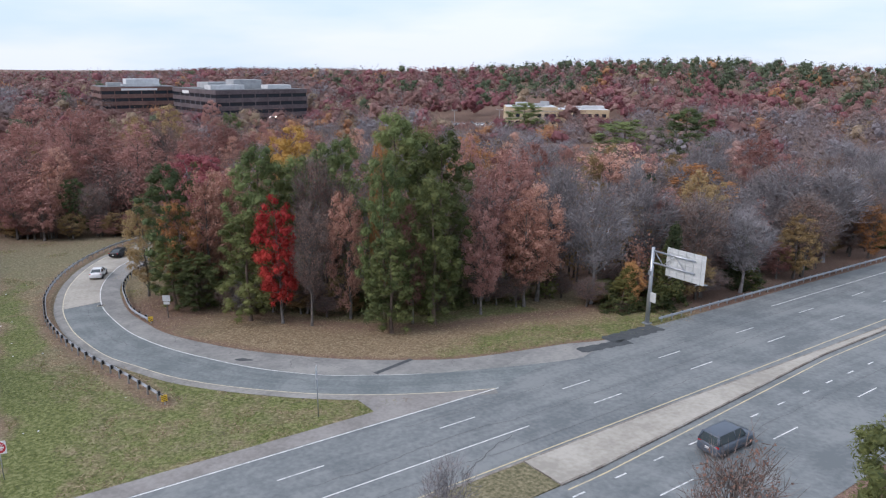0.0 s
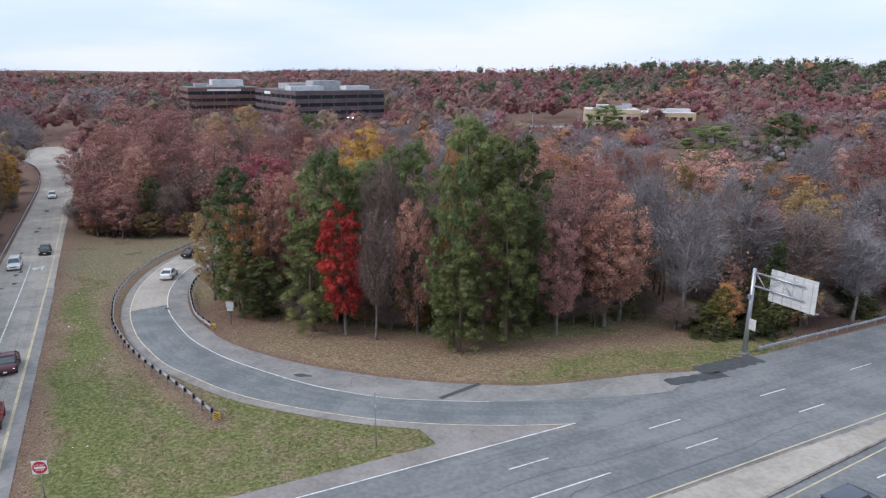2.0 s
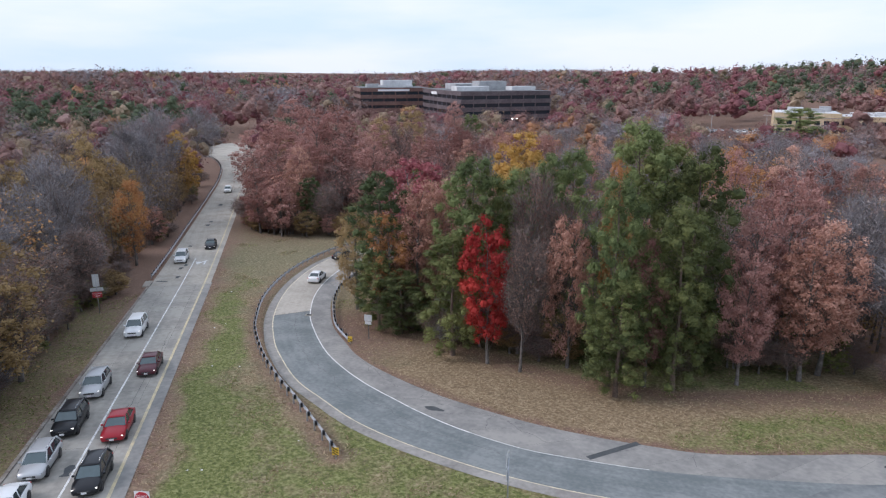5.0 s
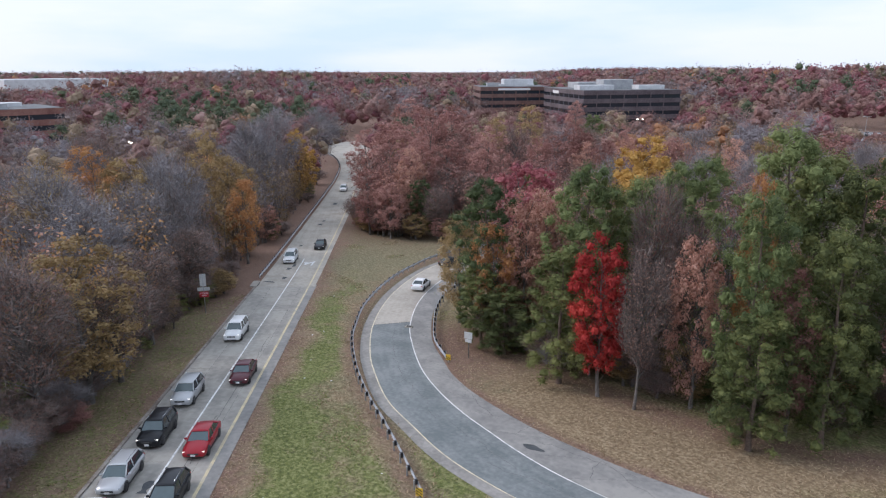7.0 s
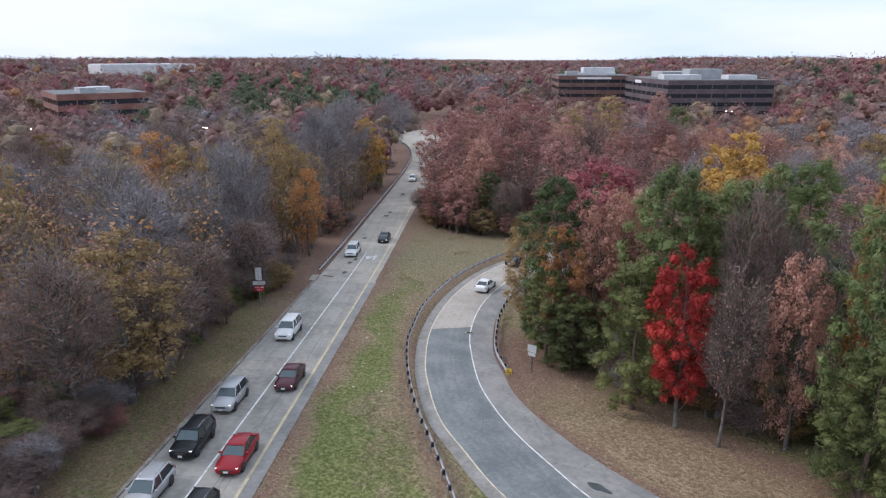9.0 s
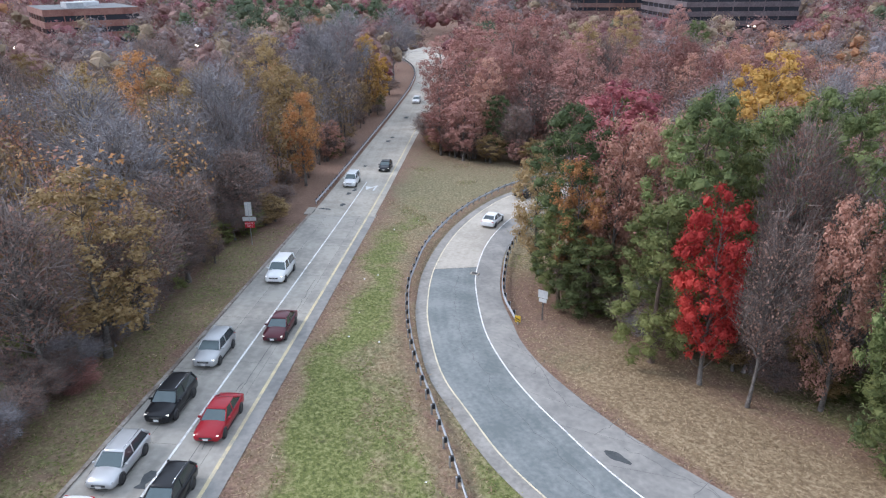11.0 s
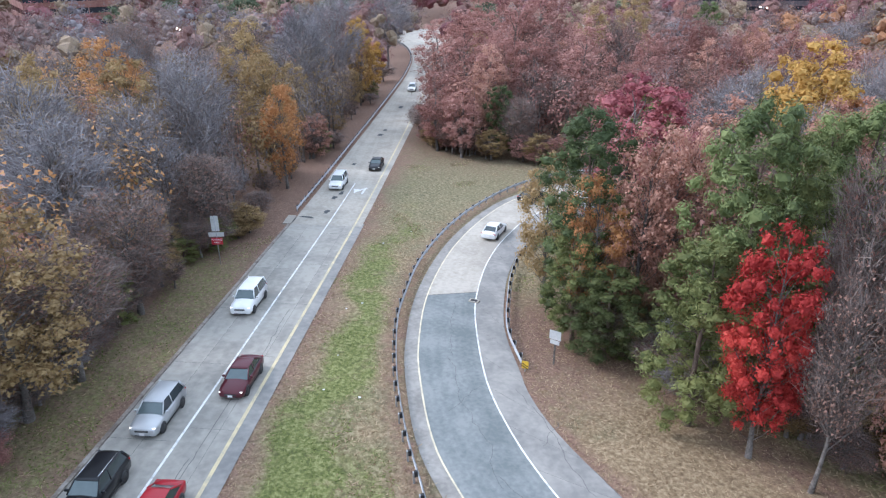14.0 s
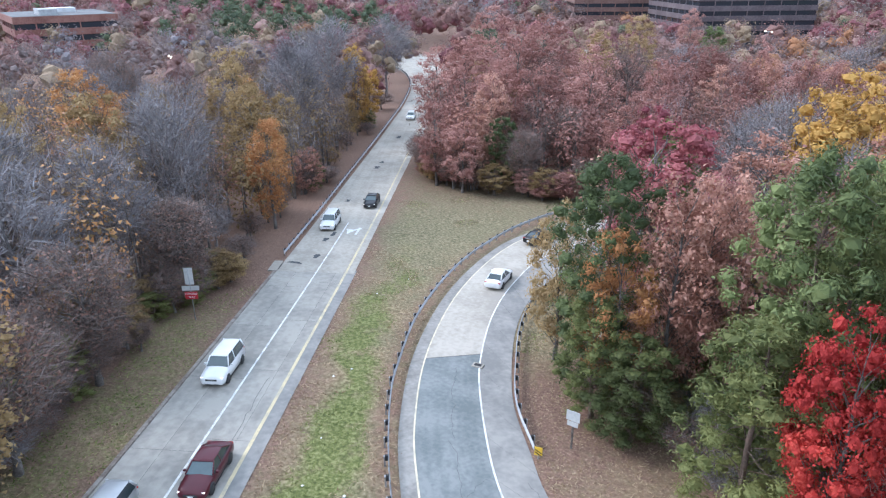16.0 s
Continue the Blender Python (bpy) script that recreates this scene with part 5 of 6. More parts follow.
def deep_wood():
    """The crowded inner trees of the near wood, behind its edge: crowns and stems of one colour a sheet."""
    g = np.random.default_rng(31)
    p = np.c_[g.uniform(-172, 46, 5200), g.uniform(-14, 166, 5200)]
    s, t_, hh = p @ SN, p @ SU, p @ HN
    lim = np.interp(t_, [40, 60, 75, 95, 120, 160, 260], [-29.5, -29, -28, -25.5, -23.5, -23, -24])
    west = (s < lim) & (hh < -38) & (t_ > 34)
    d_ramp = near_line(p, ramp_mid)
    isle = (s > -6) & (hh < -43) & (p[:, 1] > np.interp(p[:, 0], EDGE_X, EDGE_Y) + 5) & (d_ramp > 8) & ~((p[:, 0] < -72) & (t_ < 134) & (s < 23))
    p, west = p[west | isle], west[west | isle]
    keep, cell = [], set()
    for i, (x, y) in enumerate(p):
        key = (round(x / 3.6), round(y / 3.6))
        if key not in cell and all((x - a) ** 2 + (y - b) ** 2 > 5 for a, b, _ in placed):
            cell.add(key)
            keep.append(i)
    p, west = p[keep], west[keep]
    names = ["bare_grey", "bare_brown", "oak_tan", "oak_rust", "maple_pink", "oak_orange"]
    odds = {0: (0.34, 0.28, 0.22, 0.04, 0.06, 0.06), 1: (0.26, 0.26, 0.10, 0.24, 0.12, 0.02), 2: (0.06, 0.12, 0.10, 0.60, 0.12, 0.0)}
    zone = np.where(west, 0, np.where(p[:, 0] < -92, 2, 1))
    kind = np.array([g.choice(6, p=odds[int(z)]) for z in zone])
    h = np.where(west, g.uniform(10, 16, len(p)), np.where(p[:, 0] > -18, g.uniform(9, 14.5, len(p)), g.uniform(11, 17, len(p))))
    z = ground_z(p[:, 0], p[:, 1])
    for i, name in enumerate(names):
        sel = kind == i
        m, q_n = int(sel.sum()), 420
        c = np.repeat(np.c_[p[sel], z[sel], h[sel]], q_n, 0)
        d = g.normal(0, 1, (len(c), 3))
        d /= np.linalg.norm(d, axis=1)[:, None]
        rr = (g.uniform(0.2, 1.0, len(c)) ** 0.5)[:, None]
        lob = 1 + 0.3 * np.sin(6 * d[:, :1] + c[:, :1] * 3) * np.cos(5 * d[:, 2:] + c[:, 1:2])
        q = np.c_[c[:, :2], c[:, 2] + c[:, 3] * 0.52] + d * rr * lob * np.c_[c[:, 3] * 0.24, c[:, 3] * 0.24, c[:, 3] * 0.46]
        if name.startswith("bare"):
            dd = g.normal(0, 0.6, (len(c), 3)) + (0, 0, 0.7)
            w = np.cross(dd, g.normal(0, 1, (len(c), 3)))
            w *= (g.uniform(0.02, 0.045, len(c)) / np.linalg.norm(w, axis=1))[:, None]
            tri = np.stack([q - w, q + w, q + dd * g.uniform(0.7, 1.9, (len(c), 1))], 1).reshape(-1, 3)
            me = quads_mesh("inner_wood", tri, M_TWIG if name == "bare_grey" else M_TWIGB, 3)
        else:
            me = quads_mesh("inner_wood", sprays(q, 0.32, g, 0.6, 1.0, d), LEAF[name], 3)
        tagged(new("inner_wood", me), "crowded inner trees of the near wood", "woodland", kind="stuff")
    # stems
    v = []
    for (x, y), zz, hh_ in zip(p, z, h):
        r_ = 0.10 + 0.008 * hh_
        top = np.array([x + g.normal(0, 0.5), y + g.normal(0, 0.5), zz + hh_ * 0.8])
        ring = [np.array([x + r_ * math.cos(a), y + r_ * math.sin(a), zz - 0.1]) for a in (0, 2.1, 4.2)]
        for k in range(3):
            v += [ring[k], ring[(k + 1) % 3], top]
    tagged(new("tree_stems", quads_mesh("tree_stems", np.array(v), M_BARK, 3)), "bare stems of the inner trees", "woodland", kind="stuff")


deep_wood()

# ---- vehicles ----
M_GLASS = plain("dark_car_glass", (0.045, 0.06, 0.065), 0.08, 0.0, 0.6)
# windscreens: base colour paler than M_GLASS, holding part of the sky's reflection
M_SCREEN = plain("sky_reflecting_glass", (0.10, 0.13, 0.135), 0.10, 0.35, 0.3)
M_TYRE = plain("tyre_rubber", (0.025, 0.025, 0.026), 0.85)
M_RIM = plain("alloy_rim", (0.42, 0.43, 0.44), 0.35, 0.7)
M_TRIM = plain("black_trim", (0.03, 0.03, 0.032), 0.5)
M_CHROME = plain("bright_trim", (0.62, 0.63, 0.64), 0.2, 0.9)
M_TAIL = plain("tail_lamp_red", (0.42, 0.015, 0.02), 0.25)
M_AMBER = plain("amber_lens", (0.7, 0.25, 0.03), 0.3)


def glow(name, c, power):
    mat = plain(name, c, 0.3)
    b = mat.node_tree.nodes["Principled BSDF"]
    b.inputs["Emission Color"].default_value, b.inputs["Emission Strength"].default_value = (*c, 1), power
    return mat


M_LAMP = glow("lit_headlamp", (1.0, 0.95, 0.85), 0.8)
M_STREET = glow("lit_street_lamp", (1.0, 0.86, 0.62), 14.0)


def paint(name, c, metal=0.0):
    mat = material(name, [tuple(v * 0.92 for v in c), tuple(min(1, v * 1.05) for v in c)], 1.2, 0.32, metal, coat=0.25)
    mat.node_tree.nodes["Principled BSDF"].inputs["Specular IOR Level"].default_value = 0.3
    return mat


P_SILVER, P_WHITE, P_BLACK = paint("silver_paint", (0.50, 0.51, 0.52), 0.4), paint("white_paint", (0.78, 0.79, 0.79)), paint("black_paint", (0.009, 0.010, 0.013))
P_RED, P_MAROON, P_GREY = paint("red_paint", (0.33, 0.012, 0.022)), paint("maroon_paint", (0.085, 0.014, 0.022)), paint("slate_paint", (0.10, 0.12, 0.15), 0.3)

# name: length, half width, belt height, roof height, then x of windscreen foot, roof front, roof rear, rear window foot, and tail height
SHAPES = {
    "sedan": (4.75, 0.91, 0.93, 1.45, 1.02, 0.28, -1.05, -1.85, 1.0),
    "suv": (4.65, 0.94, 1.06, 1.66, 1.10, 0.45, -1.85, -2.22, 1.05),
    "big_suv": (4.90, 0.96, 1.10, 1.80, 1.10, 0.55, -2.15, -2.38, 1.12),
    "wagon": (4.60, 0.90, 0.92, 1.50, 1.15, 0.35, -1.75, -2.20, 0.98),
}


def loft(name, stations, mat, n=9):
    """A closed body through cross-sections of (x, half width, low, high)."""
    v, f = [], []
    for x, w, lo, hi in stations:
        h = hi - lo
        half = [(0.0, lo), (w * 0.86, lo), (w * 0.97, lo + 0.18 * h), (w, lo + 0.5 * h), (w * 0.985, lo + 0.74 * h), (w * 0.90, lo + 0.94 * h), (w * 0.55, hi + 0.012), (0.0, hi + 0.03)]
        ring = half + [(-y, z) for y, z in half[-2:0:-1]]
        v += [(x, y, z) for y, z in ring]
    k = len(v) // len(stations)
    for i in range(len(stations) - 1):
        f += [(i * k + j, i * k + (j + 1) % k, (i + 1) * k + (j + 1) % k, (i + 1) * k + j) for j in range(k)]
    f += [tuple(range(k)), tuple(range(len(v) - 1, len(v) - 1 - k, -1))]
    bm = bmesh.new()
    vs = [bm.verts.new(p) for p in v]
    for q in f:
        bm.faces.new([vs[i] for i in q])
    return bm_mesh(name, bm, mat, True)


def shell(name, quads, mat, thick=0.0):
    """Loose panels from corner lists, thickened along their normals."""
    bm = bmesh.new()
    for q in quads:
        vs = [bm.verts.new(p) for p in q]
        fc = bm.faces.new(vs)
        if thick:
            fc.normal_update()
            r = bmesh.ops.extrude_face_region(bm, geom=[fc])
            nv = [g for g in r["geom"] if isinstance(g, bmesh.types.BMVert)]
            bmesh.ops.translate(bm, vec=fc.normal * thick, verts=nv)
    return bm_mesh(name, bm, mat)


def wheel_mesh():
    bm = bmesh.new()
    prof = [(0.20, -0.10), (0.31, -0.11), (0.335, -0.08), (0.34, 0.0), (0.335, 0.08), (0.31, 0.11), (0.20, 0.10)]
    rings = []
    for i in range(20):
        a = 2 * math.pi * i / 20
        rings.append([bm.verts.new((r * math.cos(a), y, r * math.sin(a))) for r, y in prof])
    for i in range(20):
        a, b = rings[i], rings[(i + 1) % 20]
        for j in range(len(prof) - 1):
            bm.faces.new((a[j], a[j + 1], b[j + 1], b[j]))
    return bm_mesh("tyre", bm, M_TYRE, True)


def rim_mesh():
    bm = bmesh.new()
    bmesh.ops.create_cone(bm, segments=16, radius1=0.21, radius2=0.21, depth=0.12, cap_ends=True)
    bmesh.ops.transform(bm, matrix=pose(0, 0, 0, 90, 0, 0), verts=bm.verts)
    for i in range(5):
        bmesh.ops.create_cube(bm, size=1, matrix=pose(0, 0, 0, 0, 36 * i * 2, 0) @ Matrix.Translation((0.1, 0, 0)) @ Matrix.Diagonal((0.19, 0.16, 0.05, 1)))
    return bm_mesh("rim", bm, M_RIM)


TYRE, RIM = wheel_mesh(), rim_mesh()
ARCH = tube("wheel_arch", (0, -0.02, 0), (0, 0.02, 0), 0.385, 0.385, M_TRIM, 24)


def car(shape, mat, label, x, y, heading, lit=True, rails=False):
    L, w, belt, roof, a0, a1, a2, a3, tail = SHAPES[shape]
    h = L / 2
    ob = thing("car", label, "car", pose(x, y, float(ground_z(x, y)) + 0.05, 0, 0, heading))
    slope = math.degrees(math.atan((float(ground_z(x + math.cos(radians(heading)), y + math.sin(radians(heading)))) - float(ground_z(x, y)))))
    ob.matrix_basis = ob.matrix_basis @ pose(0, 0, 0, 0, -slope, 0)
    body = part("body", loft("body", [(h, w * 0.70, 0.38, belt - 0.36), (h - 0.05, w * 0.82, 0.29, belt - 0.27), (h - 0.16, w * 0.91, 0.24, belt - 0.20), (h - 0.38, w * 0.97, 0.22, belt - 0.13), (h - 0.8, w * 0.995, 0.20, belt - 0.07),
                                      (a0 + 0.1, w, 0.20, belt - 0.03), (a0 - 0.5, w, 0.20, belt), (-0.2, w, 0.20, belt + 0.01), (a2, w, 0.20, belt + 0.03),
                                      (-h + 0.55, w * 0.985, 0.22, tail), (-h + 0.16, w * 0.95, 0.26, tail - 0.04), (-h + 0.02, w * 0.88, 0.32, tail - 0.14), (-h, w * 0.80, 0.40, tail - 0.26)], mat), ob)
    # cabin
    bw, tw = w * 0.90, w * 0.70
    z0 = belt - 0.02
    f_l = [(a0, s * bw, z0) for s in (1, -1)]
    t_f = [(a1, s * tw, roof - 0.06) for s in (1, -1)]
    t_r = [(a2, s * tw * 0.97, roof - 0.06) for s in (1, -1)]
    r_l = [(a3, s * bw * 0.92, tail - 0.03) for s in (1, -1)]
    part("windscreen", shell("windscreen", [(f_l[0], t_f[0], t_f[1], f_l[1])], M_SCREEN, 0.015), ob, "dark glass")
    part("rear_window", shell("rear_window", [(t_r[0], r_l[0], r_l[1], t_r[1])], M_GLASS, 0.015), ob, "dark glass")
    for i, s in enumerate((1, -1)):
        m1 = (-0.25, s * bw * 1.0, z0)
        m2 = (-0.35, s * tw, roof - 0.06)
        part("side_window", shell("side_window", [(f_l[i], m1, m2, t_f[i])], M_GLASS), ob, "dark glass")
        part("side_window", shell("side_window", [(m1, r_l[i], t_r[i], m2)], M_GLASS), ob, "dark glass")
        for pa, pb, rr in ((f_l[i], t_f[i], 0.045), (m1, m2, 0.04), (r_l[i], t_r[i], 0.085 if shape != "sedan" else 0.06)):
            part("pillar", tube("pillar", pa, pb, rr, rr, mat, 8), ob)
        part("mirror", box("mirror", (0.14, 0.2, 0.13), mat, (a0 - 0.28, s * (w + 0.07), belt + 0.06), 0.04), ob)
        part("sill", box("sill", (L * 0.5, 0.03, 0.1), M_TRIM, (-0.05, s * w * 0.985, 0.26), 0.01), ob)
        part("window_trim", tube("window_trim", (a0 - 0.1, s * bw * 1.02, z0 + 0.02), (a3 + 0.2, s * bw * 0.95, tail - 0.01), 0.018, 0.018, M_TRIM, 6), ob)
        if rails:
            part("roof_rail", tube("roof_rail", (a1 - 0.1, s * tw * 0.86, roof + 0.05), (a2 + 0.1, s * tw * 0.83, roof + 0.05), 0.02, 0.02, M_CHROME, 6), ob)
        lamp = part("headlight", box("headlight", (0.20, 0.24, 0.085), M_LAMP if lit else M_CHROME, (h - 0.19, s * w * 0.74, belt - 0.285), 0.04, None), ob, "lit headlight" if lit else "clear headlight")
        part("tail_light", box("tail_light", (0.16, 0.3, 0.16), M_TAIL, (-h + 0.13, s * w * 0.74, tail - 0.17), 0.05), ob, "red tail light")
        for xw in (h - 0.93, -h + 0.98):
            wh = new("wheel")
            wh.parent, wh.matrix_basis = ob, pose(xw, s * (w - 0.10), 0.335 - 0.02)
            part("tyre", TYRE, wh)
            part("rim", RIM, wh)
            part("wheel_arch", ARCH, ob, "", pose(xw, s * (w - 0.015), 0.36))
    part("roof", loft("roof", [(a1 + 0.10, tw * 0.93, roof - 0.10, roof - 0.07), (a1 - 0.1, tw * 1.0, roof - 0.09, roof - 0.03), ((a1 + a2) / 2, tw * 1.02, roof - 0.08, roof - 0.01),
                              (a2 + 0.1, tw * 0.99, roof - 0.09, roof - 0.04), (a2 - 0.08, tw * 0.92, roof - 0.11, roof - 0.08)], mat), ob)
    part("grille", box("grille", (0.05, w * 0.9, 0.14), M_TRIM, (h - 0.005, 0, belt - 0.42), 0.02), ob)
    part("lower_grille", box("lower_grille", (0.06, w * 1.1, 0.12), M_TRIM, (h - 0.05, 0, 0.34), 0.02), ob)
    part("emblem_bar", box("emblem_bar", (0.03, w * 0.5, 0.025), M_CHROME, (h + 0.025, 0, belt - 0.40)), ob)
    part("plate", box("plate", (0.02, 0.32, 0.16), M_SIGNWHITE, (h + 0.02, 0, 0.44)), ob, "plain pale number plate")
    part("plate", box("plate", (0.02, 0.32, 0.16), M_SIGNWHITE, (-h - 0.005, 0, tail - 0.38)), ob, "plain pale number plate")
    return ob


S_HEAD = math.degrees(math.atan2(-SU[1], -SU[0]))


def queue(shape, mat, label, l, s, **k):
    p = srd(l, s)
    car(shape, mat, label, float(p[0]), float(p[1]), S_HEAD, **k)


queue("suv", P_SILVER, "silver compact SUV waiting in the side road's queue", 61.7, -16.3)
queue("suv", P_BLACK, "black SUV with lit headlights waiting in the queue", 54.4, -16.4, rails=True)
queue("wagon", P_SILVER, "silver estate car waiting in the queue", 47.9, -16.6, lit=False, rails=True)
queue("sedan", P_WHITE, "white saloon car waiting in the queue", 42.0, -16.8, lit=False)
queue("sedan", P_RED, "red saloon car with lit headlights in the queue", 52.8, -12.5)
queue("wagon", P_BLACK, "black hatchback with roof rails in the queue", 45.2, -12.5, rails=True)
queue("sedan", P_MAROON, "dark maroon saloon car on the side road", 66.3, -12.5)
queue("big_suv", P_WHITE, "white and silver SUV coming down the side road", 78.5, -16.1)
queue("big_suv", P_WHITE, "white SUV far up the side road", 116, -16.2)
queue("sedan", P_BLACK, "dark saloon car far up the side road", 126, -12.5)
queue("suv", P_WHITE, "white SUV at the far bend of the side road", 192, -14.2)


def on_ramp(shape, mat, label, x, y, **k):
    i = int(np.argmin(np.hypot(*(ramp_mid - (x, y)).T)))
    d = ramp_mid[min(i + 2, len(ramp_mid) - 1)] - ramp_mid[max(0, i - 2)]
    car(shape, mat, label, x, y, math.degrees(math.atan2(d[1], d[0])), **k)


on_ramp("sedan", P_BLACK, "black saloon car at the far end of the ramp", -87.2, 72.0, lit=False)
on_ramp("sedan", P_WHITE, "white saloon car driving round the ramp", -79.0, 60.2, lit=False)
p = hwy(37.8, -12.6)
car("big_suv", P_GREY, "slate grey SUV on the highway's far carriageway", float(p[0]), float(p[1]), math.degrees(math.atan2(HU[1], HU[0])), lit=False)

# ---- buildings and car parks in the distance ----
M_BROWN = material("brown_precast", [(0.135, 0.075, 0.062), (0.175, 0.10, 0.085), (0.215, 0.13, 0.11)], 0.15, 0.85, fine=1.2)
M_SLATE = material("dark_precast", [(0.085, 0.065, 0.070), (0.115, 0.09, 0.097), (0.15, 0.12, 0.125)], 0.15, 0.8, fine=1.2)
M_WINDOW = plain("dark_ribbon_glass", (0.025, 0.032, 0.042), 0.12, 0.0, 0.3)
M_ROOF = material("pale_roof", [(0.50, 0.51, 0.52), (0.66, 0.67, 0.68)], 0.2, 0.9, fine=1.0)
M_METAL = material("rooftop_metal", [(0.30, 0.31, 0.32), (0.42, 0.43, 0.44)], 0.3, 0.7, fine=1.5)
M_FLAT = material("dark_flat_roof", [(0.11, 0.115, 0.12), (0.18, 0.185, 0.19)], 0.15, 0.9, fine=1.0)
M_TAN = material("tan_render", [(0.44, 0.33, 0.20), (0.54, 0.42, 0.27), (0.62, 0.50, 0.34)], 0.2, 0.9, fine=1.5)
M_BRICK = material("red_brick", [(0.17, 0.075, 0.06), (0.23, 0.11, 0.09), (0.28, 0.15, 0.12)], 0.2, 0.9, fine=2.0)
M_LOT = material("car_park_asphalt", [(0.20, 0.205, 0.215), (0.26, 0.265, 0.27), (0.33, 0.33, 0.325)], 0.08, 0.92, fine=0.6)


def ribbon_building(label, at, lx, ly, floors, storey, mat, roofs, base):
    """A block of ribbon windows between precast bands; the corner is at the pose, the body spans +x and +y."""
    ob = thing("office_building", label, "building", at)
    for k in range(floors):
        z = base + k * storey
        part("window_band", box("window_band", (lx - 0.7, ly - 0.7, storey * 0.46), M_WINDOW, (lx / 2, ly / 2, z + storey * 0.23)), ob, "dark ribbon window")
        part("wall_band", box("wall_band", (lx, ly, storey * 0.54), mat, (lx / 2, ly / 2, z + storey * 0.73), 0.05), ob)
        for i in range(1, int(lx // 7)):
            part("mullion", box("mullion", (0.35, 0.4, storey * 0.46), mat, (i * 7, 0.25, z + storey * 0.23)), ob)
        for i in range(1, int(ly // 7)):
            part("mullion", box("mullion", (0.4, 0.35, storey * 0.46), mat, (0.25, i * 7, z + storey * 0.23)), ob)
            part("mullion", box("mullion", (0.4, 0.35, storey * 0.46), mat, (lx - 0.25, i * 7, z + storey * 0.23)), ob)
    top = base + floors * storey
    part("plinth", box("plinth", (lx - 1, ly - 1, base + 0.4), mat, (lx / 2, ly / 2, base / 2 - 0.2)), ob)
    part("roof", box("roof", (lx - 0.8, ly - 0.8, 0.1), M_FLAT, (lx / 2, ly / 2, top + 0.06)), ob, "dark grey flat roof")
    for cx, cy, sx, sy, sz, rm in roofs:
        part("rooftop_unit", box("rooftop_unit", (sx, sy, sz), rm, (cx, cy, top + 0.1 + sz / 2), 0.08), ob)
    return ob


# the dark block: its right face runs from the near corner away to the north-east
ang = math.degrees(math.atan2(45, 23))
main = ribbon_building("long dark office block with ribbon windows and a flat roof", pose(-229, 264, float(ground_z(-229, 264)), 0, 0, ang), 51, 60, 5, 3.95, M_SLATE,
                       [(26, 24, 16, 10, 4.6, M_METAL), (10, 12, 18, 8, 2.2, M_ROOF), (40, 14, 14, 8, 2.0, M_ROOF), (24, 44, 26, 16, 3.0, M_METAL)], 2.2)
part("sign_bar", box("sign_bar", (0.15, 9.0, 1.5), M_SIGNWHITE, (-0.1, 40, 20.2)), main, "white sign of unreadable letters")
wing = ribbon_building("brown office wing with ribbon windows among the trees", pose(-314, 271, float(ground_z(-314, 271)), 0, 0, ang - 6), 42, 36, 5, 3.95, M_BROWN,
                       [(24, 14, 18, 10, 4.2, M_ROOF), (10, 18, 8, 6, 2.0, M_METAL)], 2.2)
part("sign_bar", box("sign_bar", (19.0, 0.15, 1.1), M_SIGNWHITE, (20, -0.1, 20.6)), wing, "white sign of unreadable letters")
for lx, sx in ((14.0, 0.5), (31.0, 0.5)):
    part("skylight", box("skylight", (4, 3, 1.0), M_ROOF, (lx, 8, 22.9), 0.1), wing)

tan = thing("commercial_building", "low tan rendered building with square windows and rooftop units", "building", pose(-113, 372, float(ground_z(-113, 372)), 0, 0, 20))
part("wall", box("wall", (30, 24, 11.0), M_TAN, (15, 12, 5.5), 0.05), tan)
part("wing_wall", box("wing_wall", (30, 20, 9.6), M_TAN, (45, 12, 4.8), 0.05), tan)
part("roof", box("roof", (29, 23, 0.15), M_ROOF, (15, 12, 11.1)), tan)
part("roof", box("roof", (29.4, 19, 0.15), M_ROOF, (45, 12, 9.7)), tan)
for i in range(14):
    for z in (2.4, 6.4):
        part("window", box("window", (2.4, 0.2, 1.9), M_WINDOW, (3 + i * 4.15, (-0.02 if i < 7 else 1.98), z)), tan)
for z in (5.0, 8.8):
    part("cornice", box("cornice", (30.2, 0.3, 0.35), M_PALE, (15, -0.1, z)), tan)
for cx, cy, sx, sy, sz in ((10, 12, 7, 5, 2.2), (20, 8, 6, 4, 1.8), (24, 16, 5, 5, 2.6), (40, 10, 10, 6, 1.6), (52, 12, 12, 6, 1.8)):
    part("rooftop_unit", box("rooftop_unit", (sx, sy, sz), M_METAL if sx < 7 else M_ROOF, (cx, cy, (11.1 if cx < 30 else 9.7) + sz / 2), 0.06), tan)

brick = ribbon_building("red brick office block with a flat roof behind the wood", pose(-352, 16, float(ground_z(-352, 16)), 0, 0, 6), 40, 34, 4, 4.3, M_BRICK,
                        [(30, 12, 12, 6, 2.0, M_METAL), (14, 20, 8, 8, 1.6, M_ROOF)], 1.0)
shed = thing("warehouse", "long white flat-roofed warehouse on the skyline", "building", pose(-960, 80, float(ground_z(-960, 80)), 0, 0, 8))
part("wall", box("wall", (60, 110, 19), M_ROOF, (30, 55, 9.5), 0.1), shed)
part("roof", box("roof", (58, 108, 1.2), M_ROOF, (30, 55, 19.4), 0.2), shed)
part("wall_band", box("wall_band", (1.0, 110.4, 3.0), M_METAL, (60.2, 55, 6.0)), shed)


